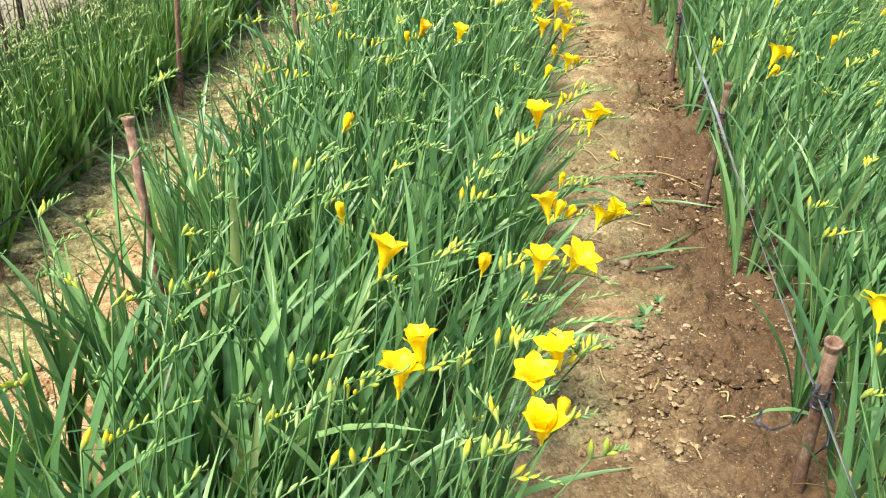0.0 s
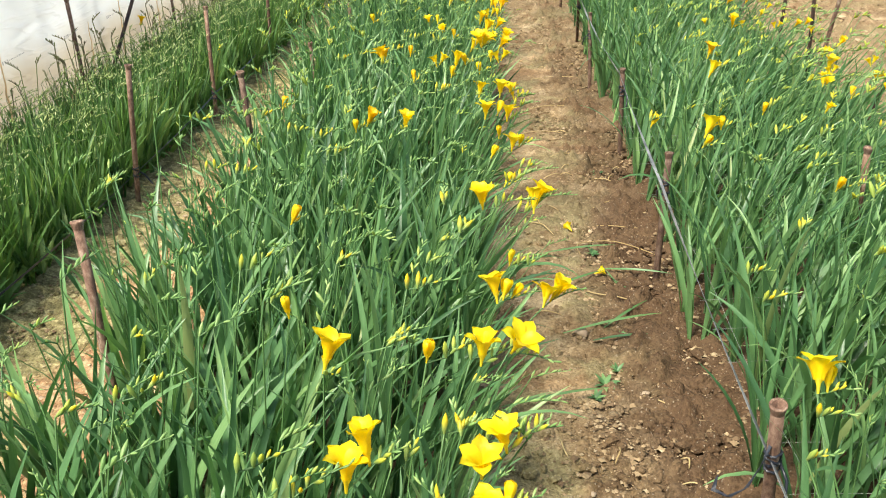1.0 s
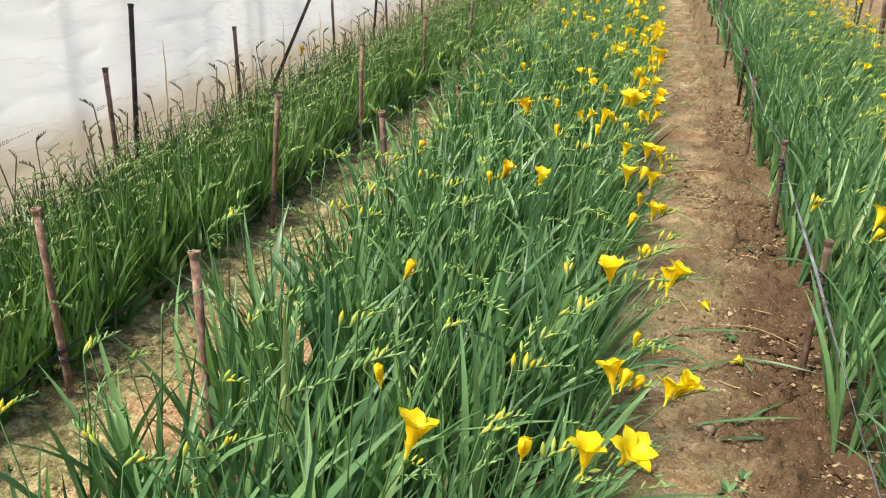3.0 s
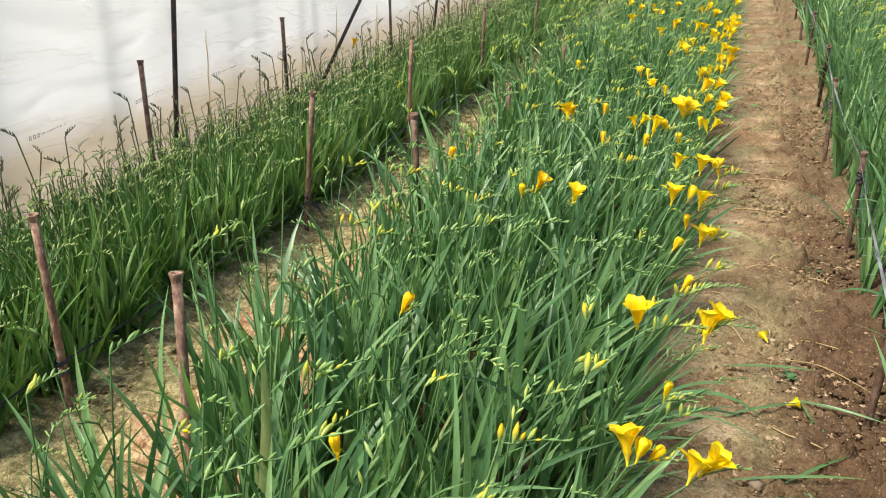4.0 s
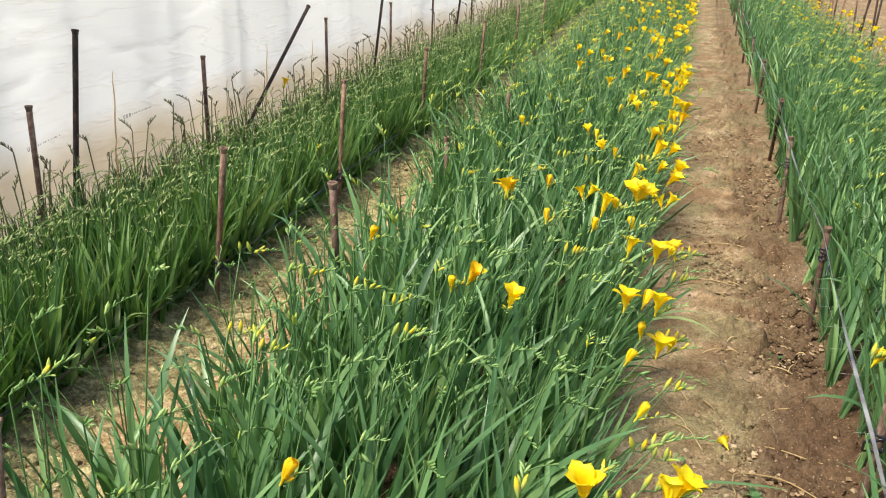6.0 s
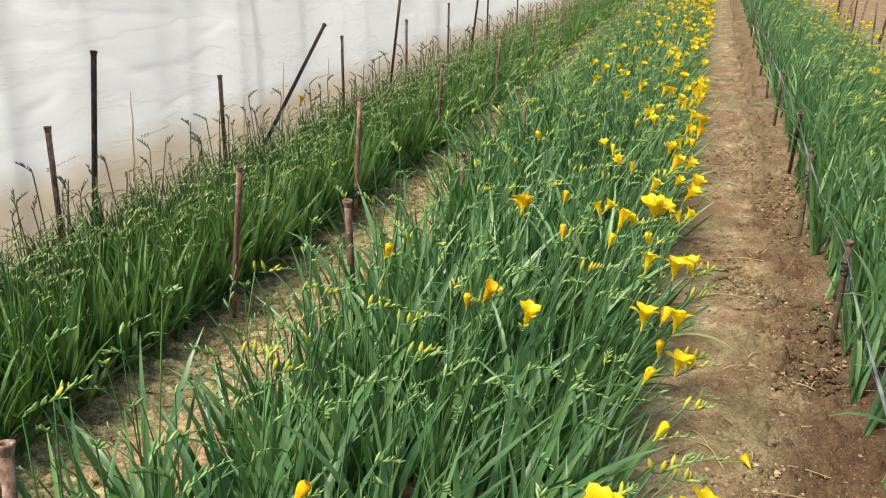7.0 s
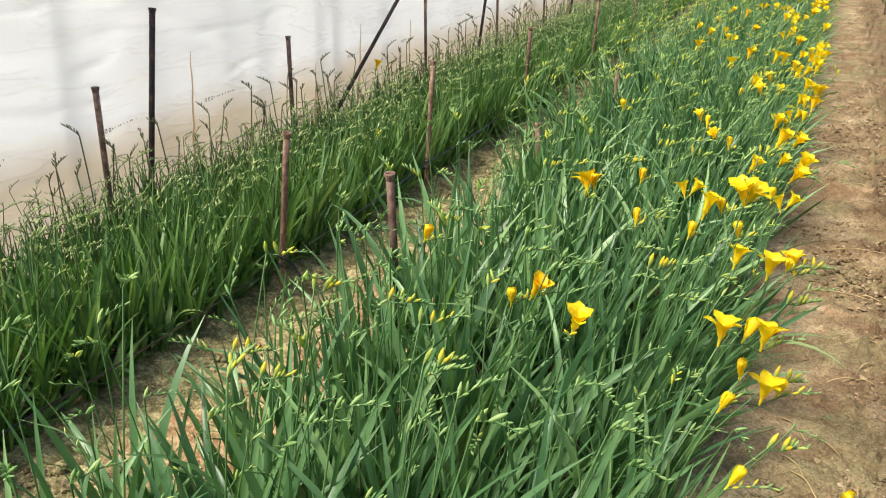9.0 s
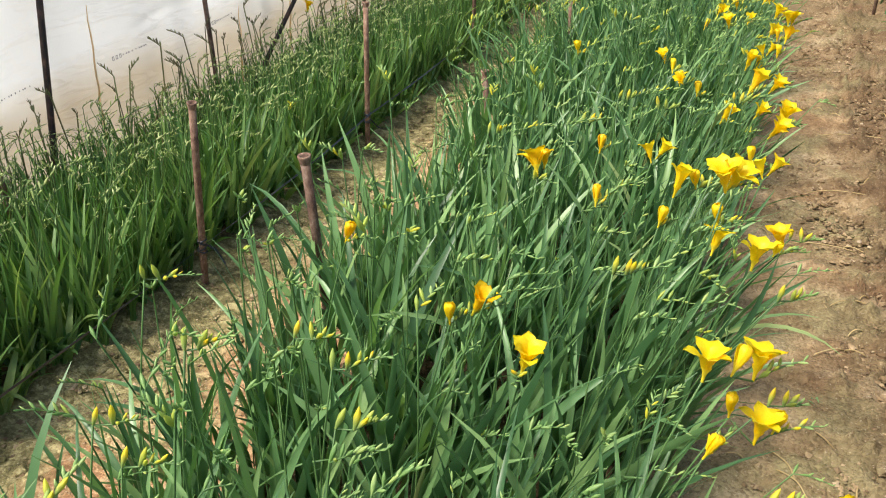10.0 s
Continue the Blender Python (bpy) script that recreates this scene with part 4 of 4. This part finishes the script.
for x, y, tx, ty, tz, mat, rad in [(-2.07, 3.14, -2.07, 3.16, 0.655, RUST, 0.0105), (-2.20, 3.45, -2.25, 3.665, 0.85, DARK_STEEL, 0.0115), (-2.08, 4.30, -2.08, 4.31, 0.67, RUST, 0.010), (-2.08, 4.36, -2.08, 5.49, 0.80, DARK_STEEL, 0.0105),
                                  (-2.08, 5.74, -2.08, 5.74, 0.71, RUST, 0.009), (-2.08, 6.5, -2.08, 6.82, 0.93, DARK_STEEL, 0.010), (-2.08, 6.94, -2.08, 6.94, 0.71, RUST, 0.009), (-2.08, 8.03, -2.08, 8.03, 0.76, RUST, 0.009), (-2.08, 8.7, -2.08, 9.05, 0.85, DARK_STEEL, 0.010), (-2.08, 9.4, -2.08, 9.4, 0.75, RUST, 0.009), (-2.08, 10.8, -2.08, 10.8, 0.75, RUST, 0.009)]:
    stake((x, y, 0.02), (tx, ty, tz), rad, 1.2, mat, label="tall dark steel rod standing before the film" if mat is DARK_STEEL else "rusty pipe stake standing before the film", group="stakes before the film")
stake((1.19, 2.43, 0.03), (1.18, 2.42, 0.44), 0.0105, 1.25, None, "short pipe stake with a pale cap among the flowers", group="stakes along the tape")
far_rng = np.random.default_rng(12)
for i, y in enumerate(np.arange(3.55, 14, 0.62)):
    x = 1.66 + far_rng.uniform(-0.06, 0.06)
    for k in range(1 + i % 2):
        stake((x + 0.03 * k, y + 0.1 * k, 0), (x + far_rng.uniform(-0.03, 0.12), y + far_rng.uniform(-0.25, 0.25), far_rng.uniform(0.75, 1.0)), 0.0095, 1.1, DARK_STEEL if far_rng.random() < 0.5 else RUST, "bare rusty rod standing at the edge of bare soil", group="rods along the bare soil", rim=False)

# ---- tapes and strings ----
def ribbon(name, pts, width, mat, label, category, twist=0.0):
    """A flat strip through points, with a little thickness, slowly turning."""
    fine = []
    P = [Vector(p) for p in pts]
    for i in range(len(P) - 1):
        for s in np.linspace(0, 1, 14, endpoint=False):
            fine.append(P[i].lerp(P[i + 1], s) - Vector((0, 0, 0.009 * math.sin(math.pi * s) * (P[i + 1] - P[i]).length)))
    fine.append(P[-1])
    verts = []
    for i, p in enumerate(fine):
        a = twist * math.sin(i * 0.11) + 0.5
        side = Vector((math.cos(a), 0, math.sin(a))) * width / 2
        th = Vector((-math.sin(a), 0, math.cos(a))) * 0.0006
        verts += [tuple(p - side - th), tuple(p + side - th), tuple(p + side + th), tuple(p - side + th)]
    return thing(name, label, category, data=mesh_of(name, verts, grid_tris(len(fine), 4, True), [mat], smooth=False))


ribbon("tape", [(0.58, 0.3, 0.24), (0.562, 1.23, 0.305), (0.60, 2.475, 0.325), (0.63, 3.64, 0.375), (0.62, 4.83, 0.39), (0.64, 5.75, 0.42), (0.64, 7.25, 0.41), (0.645, 8.66, 0.41), (0.65, 9.95, 0.41), (0.655, 11.2, 0.41), (0.66, 12.5, 0.41)], 0.0085, GREY_TAPE, "thin grey plastic tape stretched from stake to stake", "tape", 1.9)
ribbon("string", [(-1.36, 0.6, 0.20), (-1.37, 1.84, 0.16), (-1.375, 3.19, 0.14), (-1.395, 4.36, 0.16), (-1.43, 5.79, 0.17), (-1.44, 7.3, 0.17), (-1.445, 8.7, 0.17), (-1.45, 10.1, 0.17)], 0.006, BLACK_TAPE, "slack black plastic string tied between rusty stakes", "string", 1.5)

loop = [(0.556, 1.195, 0.345), (0.540, 1.180, 0.315), (0.515, 1.170, 0.27), (0.485, 1.165, 0.255), (0.462, 1.175, 0.262), (0.470, 1.190, 0.278)]
ribbon("string", loop, 0.009, BLACK_TAPE, "loose end of black tape curling from a rusty stake", "string", 0.6)

# ---- ribs behind the film ----
rib_rng = np.random.default_rng(17)
for y in [2.5, 3.1, 3.6, 4.03, 4.24, 4.76, 4.95, 5.5, 6.1, 6.6, 7.3, 7.6, 8.3, 9.0, 9.7, 10.5, 11.4, 12.3]:
    pts = [(FILM_X - 0.12, y, -0.1), (FILM_X - 0.115, y, 0.5), (FILM_X - 0.115, y + 0.01, 1.0), (FILM_X - 0.11, y + 0.02, 1.45)]
    rad = float(rib_rng.choice([0.008, 0.012, 0.017]))
    thing("greenhouse_rib", "grey steel rib standing behind the translucent film", "greenhouse rib", "ribs behind the film", data=mesh_of("greenhouse_rib", *sweep(pts, [rad] * 4, 8), [DARK_STEEL]))

# ---- thin net that holds up the flowers ----
def support_net():
    net = thing("support_net", "thin pale net of threads strung through the flower bed", "net")
    z = 0.20
    for x in (0.66, 0.80, 0.94, 1.08):
        pts = [(x, y, z + 0.01 * math.sin(7 * y + 9 * x)) for y in np.linspace(0.9, 3.6, 24)]
        child("thread", mesh_of("thread", *sweep(pts, [0.00045] * len(pts), 4), [THREAD]), net)
    for y in np.arange(0.95, 3.6, 0.145):
        pts = [(x, y + 0.01 * math.sin(11 * x), z + 0.012 * math.sin(5 * x + y)) for x in np.linspace(0.62, 1.15, 8)]
        child("thread", mesh_of("thread", *sweep(pts, [0.00045] * len(pts), 4), [THREAD]), net)


support_net()

# ---- marks printed on the film ----
def film_marks():
    r = np.random.default_rng(3)
    cube = np.array([(0, -0.5, -0.5), (0, 0.5, -0.5), (0, 0.5, 0.5), (0, -0.5, 0.5)])
    for i in range(14):
        y0 = 2.74 + 0.61 * i
        v, t, n = [], [], 0
        bars = []
        y = y0
        for k in range(12):
            zc = 0.43 + 0.001 * k
            if k < 3:
                w, h = 0.012, 0.015
                bars += [(y, zc, 0.0028, h), (y + 0.008, zc, 0.0028, h), (y + 0.004, zc + 0.0065, 0.009, 0.0026), (y + 0.004, zc - 0.0065, 0.009, 0.0026)]
            else:
                w = r.uniform(0.003, 0.007)
                bars.append((y, zc, w, 0.006))
            y += w + (0.008 if k < 3 else r.uniform(0.004, 0.018))
        for yc, zc, w, h in bars:
            q = cube * np.array([1, w, h]) + np.array([0, yc, zc])
            q[:, 0] = [FILM_X + film_x(1, a, b) + 0.005 for a, b in q[:, 1:]]
            v.append(q)
            t += [(n, n + 1, n + 2), (n, n + 2, n + 3)]
            n += 4
        child("printed_mark", mesh_of("printed_mark", np.vstack(v), np.array(t), [INK], smooth=False), film_west)


film_marks()

# ---- dry stalks by the film ----
stalk_rng = np.random.default_rng(6)
for y, top, x in [(3.68, 0.68, -2.16), (5.63, 0.58, -2.16), (4.58, 0.50, -2.16), (5.05, 0.62, -2.17), (7.6, 0.6, -2.16)]:
    pts, radii = [], []
    for k in range(15):
        f = k / 14
        pts.append((x + stalk_rng.uniform(-0.004, 0.004), y + 0.07 * f + stalk_rng.uniform(-0.006, 0.006), top * f))
        radii.append(0.0050 * (1 - f) ** 0.7 * stalk_rng.uniform(0.75, 1.3) + 0.0012)
    thing("dry_stalk", "thin straw-coloured dry stalk leaning before the film", "dry stalk", "dry stalks before the film", data=mesh_of("dry_stalk", *sweep(pts, radii, 6), [STALK]))

# ---- litter and stones on the paths ----
def stone_geo(r, fine=2):
    bm = bmesh.new()
    bmesh.ops.create_icosphere(bm, subdivisions=fine, radius=1.0)
    sx, sy, sz = r.uniform(0.8, 1.3), r.uniform(0.7, 1.0), r.uniform(0.45, 0.75)
    seed = r.uniform(0, 50)
    v = []
    for w in bm.verts:
        c = w.co * (1 + 0.45 * noise.noise(w.co * 1.4 + Vector((seed, 0, 0))) + 0.3 * noise.noise(w.co * 3.1 + Vector((0, seed, 0))))
        v.append((c.x * sx, c.y * sy, c.z * sz))
    t = [[w.index for w in f.verts] for f in bm.faces]
    bm.free()
    return np.array(v), np.array(t)


def crumb_geo(r):
    v = np.array([(1, 0.2, 0), (-1, 0, 0.1), (0.1, 1, 0), (0, -1, 0.15), (0.2, 0.1, 0.55), (0, 0, -0.6)]) * r.uniform(0.6, 1.3, (6, 3))
    t = np.array([(0, 2, 4), (2, 1, 4), (1, 3, 4), (3, 0, 4), (2, 0, 5), (1, 2, 5), (3, 1, 5), (0, 3, 5)])
    return v, t, np.zeros(len(t), int)


STONE = plastic("pale_stone", (0.30, 0.22, 0.15), (0.46, 0.37, 0.27), 0.9)
CRUMB = plant_material("soil_crumb", [(0.0, (0.14, 0.09, 0.052)), (0.5, (0.27, 0.19, 0.112)), (0.85, (0.36, 0.265, 0.16)), (1.0, (0.44, 0.345, 0.23))], (1, 1, 1), 0.0, 0.95)
stone_rng = np.random.default_rng(9)
for i in range(44):
    x, y = (stone_rng.uniform(0.15, 0.62), stone_rng.uniform(1.2, 6.0)) if i < 32 else (stone_rng.uniform(-1.35, -0.9), stone_rng.uniform(1.4, 5.0))
    size = stone_rng.uniform(0.006, 0.013)
    if i < 3:
        x, y, size = [(0.334, 2.117, 0.018), (0.30, 2.16, 0.010), (0.33, 3.29, 0.014)][i]
    thing("stone", "small pale brown stone lying on the soil", "stone", "stones on the paths", data=mesh_of("stone", *stone_geo(stone_rng), [STONE if i % 3 == 0 else SOIL], smooth=i % 3 == 0), at=Matrix.Translation((x, y, 0.004)) @ Matrix.Rotation(stone_rng.uniform(0, 6), 4, "Z") @ Matrix.Scale(size, 4))
crumbs = []
for i in range(42000):
    u = stone_rng.random()
    if u < 0.62:
        x, y = stone_rng.normal(0.46, 0.16), 1.0 + 7 * stone_rng.random() ** 1.35
    elif u < 0.86:
        x, y = stone_rng.uniform(-1.42, -0.8), 1.2 + 5 * stone_rng.random() ** 1.4
    else:
        x, y = stone_rng.uniform(1.65, 3.4), stone_rng.uniform(3, 10)
    size = 0.0016 + 0.0095 * stone_rng.random() ** 3.6
    if x > 1.6:
        size *= 3.5
    crumbs.append(Matrix.Translation((x, y, float(bed_rise(np.array(x))) + 0.001)) @ Matrix.Rotation(stone_rng.uniform(0, 6), 4, "Z") @ Matrix.Scale(size, 4))
mass("soil_crumbs", "loose crumbs and clods of dry brown soil", "soil crumbs", [crumb_geo(stone_rng) for _ in range(20)], crumbs, [CRUMB], stone_rng, False)

GRIT = plant_material("pale_grit", [(0.0, (0.28, 0.22, 0.11)), (0.6, (0.40, 0.32, 0.18)), (1.0, (0.55, 0.47, 0.32))], (1, 1, 1), 0.0, 0.95)
grit = []
for i in range(5000):
    x, y = stone_rng.uniform(-1.40, -0.80), 1.2 + 6 * stone_rng.random() ** 1.3
    grit.append(Matrix.Translation((x, y, 0.006)) @ Matrix.Rotation(stone_rng.uniform(0, 6), 4, "Z") @ Matrix.Scale(0.0016 + 0.0045 * stone_rng.random() ** 3, 4))
mass("grit", "pale sandy grit strewn over the narrow path", "grit", [crumb_geo(stone_rng) for _ in range(12)], grit, [GRIT], stone_rng, False)

clods = []
for i in range(9600):
    u = stone_rng.random()
    if u < 0.35:
        x, y = stone_rng.normal(0.52, 0.075), 1.1 + 5 * stone_rng.random() ** 1.4
    elif u < 0.52:
        x, y = stone_rng.uniform(0.08, 0.62), 1.1 + 6 * stone_rng.random() ** 1.3
    elif u < 0.66:
        x, y = 0.66 - abs(stone_rng.normal(0, 0.2)), 1.1 + 6 * stone_rng.random() ** 1.6
    elif u < 0.80:
        x, y = stone_rng.uniform(-1.4, -0.85), 1.3 + 4 * stone_rng.random() ** 1.3
    else:
        x, y = stone_rng.uniform(1.6, 3.4), stone_rng.uniform(2.5, 9)
    size = (0.003 + 0.016 * stone_rng.random() ** 3.2) * (2.2 if x > 1.5 else 1.25 if 0.42 < x else 1.0)
    clods.append(Matrix.Translation((x, y, float(bed_rise(np.array(x))) + 0.15 * size)) @ Matrix.Rotation(stone_rng.uniform(0, 6), 4, "Z") @ Matrix.Scale(size, 4))
lumps = [(v, t, np.zeros(len(t), int)) for v, t in (stone_geo(stone_rng, 1) for _ in range(12))]
mass("soil_clods", "small rough lumps of brown soil strewn along the paths", "soil clods", lumps, clods, [SOIL], stone_rng, False)


def fallen_leaf(x, y, az, length, mat, label, curl=0.22):
    v, t = leaf_geo(length, 0.0075, curl, 0.3, 1.2, 8, True)
    m = Matrix.Translation((x, y, 0.014)) @ Matrix.Rotation(az, 4, "Z") @ Matrix.Rotation(radians(86 - curl * 25), 4, "Y")
    return thing("fallen_leaf", label, "fallen leaf", "fallen leaves on the path", data=mesh_of("fallen_leaf", v, t, [mat]), at=m)


for x, y, az, length in [(0.28, 2.10, 0.25, 0.30), (0.40, 2.13, 0.75, 0.20), (0.24, 2.62, 0.1, 0.26), (0.47, 2.40, 1.9, 0.16), (0.50, 2.36, 2.2, 0.14), (0.36, 2.06, 0.1, 0.16), (0.10, 1.75, 0.2, 0.28), (-1.2, 2.6, 0.7, 0.2), (0.42, 2.50, -0.3, 0.24), (0.25, 2.36, 0.5, 0.22)]:
    fallen_leaf(x, y, az, length, LEAF, "cut green freesia leaf lying on the path")


def dry_stem(x, y, az, length, bend):
    """A thin dry stem lying on the soil."""
    pts = [(length * s, bend * math.sin(3.0 * s) + 0.02 * length * math.sin(8 * s + az), 0.006 + 0.012 * math.sin(math.pi * s)) for s in np.linspace(0, 1, 9)]
    return thing("straw", "thin dry stem of straw lying on the soil", "straw", "straw on the paths", data=mesh_of("straw", *sweep(pts, [0.0018] * 8 + [0.0008], 5), [STRAW]), at=Matrix.Translation((x, y, 0.002)) @ Matrix.Rotation(az, 4, "Z"))


litter_rng = np.random.default_rng(4)
for x, y, az, length, bend in [(0.40, 2.72, -0.5, 0.26, 0.03), (0.46, 2.86, -0.2, 0.2, -0.02), (0.22, 2.9, -1.0, 0.14, 0.01), (0.30, 5.0, 0.1, 0.3, 0.02), (0.20, 3.95, 0.05, 0.22, 0.02), (0.45, 3.0, 0.3, 0.2, 0.04), (0.5, 2.3, 2.7, 0.15, 0.02), (-1.05, 3.2, 2.8, 0.2, 0.02), (0.18, 3.12, -0.9, 0.12, 0.01), (0.38, 2.62, 1.2, 0.1, 0.03), (0.33, 3.6, 0.4, 0.12, 0.02), (0.28, 4.4, 0.0, 0.25, 0.02)]:
    dry_stem(x, y, az, length, bend)
for _ in range(40):
    dry_stem(litter_rng.uniform(0.12, 0.62) if _ < 30 else litter_rng.uniform(-1.3, -0.9), litter_rng.uniform(1.3, 5.5), litter_rng.uniform(0, 6.28), litter_rng.uniform(0.03, 0.09), litter_rng.uniform(-0.01, 0.01))


def dry_clump(x, y):
    """Dead leaves still standing at the foot of a stake."""
    root = thing("dry_leaf_clump", "withered straw-coloured leaves at the foot of a stake", "dry leaves", at=Matrix.Translation((x, y, 0.03)))
    for k in range(8):
        g = leaf_geo(litter_rng.uniform(0.10, 0.2), 0.014, litter_rng.uniform(0.8, 1.8), 0.5, litter_rng.uniform(-1.5, 1.5), 8, True)
        child("leaf", mesh_of("leaf", *g, [STRAW]), root, turn(k * 0.8 + litter_rng.uniform(-0.3, 0.3), litter_rng.uniform(0.1, 0.5)))


dry_clump(0.69, 1.19)
thing("stone", "rounded pale grey stone lying among the plants", "stone", "stones on the paths", data=mesh_of("stone", *stone_geo(litter_rng), [STONE]), at=Matrix.Translation((0.88, 1.90, 0.05)) @ Matrix.Scale(0.022, 4))


def weed(x, y, size):
    """A small rosette growing in the path."""
    root = thing("weed", "small green weed growing flat on the path", "weed", "weeds on the path", at=Matrix.Translation((x, y, 0.004)))
    for k in range(9):
        v, t = leaf_geo(size * litter_rng.uniform(0.6, 1.1), size * 0.3, 0.4, 0.3, 0.3, 5, True)
        child("leaf", mesh_of("leaf", v, t, [LEAF]), root, turn(k * 0.75 + litter_rng.uniform(-0.3, 0.3), litter_rng.uniform(0.8, 1.3)))
    return root


for x, y, size in [(0.42, 2.63, 0.035), (0.37, 1.86, 0.04), (0.34, 1.80, 0.03), (0.41, 1.92, 0.03), (0.30, 3.15, 0.03), (0.44, 2.10, 0.025), (-1.0, 2.2, 0.03), (0.52, 3.4, 0.03)]:
    weed(x, y, size)


def fallen_flower(x, y, az):
    m = Matrix.Translation((x, y, 0.014)) @ Matrix.Rotation(az, 4, "Z") @ Matrix.Rotation(radians(78), 4, "Y") @ Matrix.Scale(0.75, 4)
    root = thing("fallen_flower", "wilted yellow flower lying on the soil", "flower", "fallen flowers", data=TUBE_MESH, at=m)
    for j in range(6):
        child("petal", PETAL_MESHES[0], root, Matrix.Rotation(j * math.pi / 3, 4, "Z"))


fallen_flower(0.40, 2.46, 0.4)
fallen_flower(0.365, 2.80, 2.0)
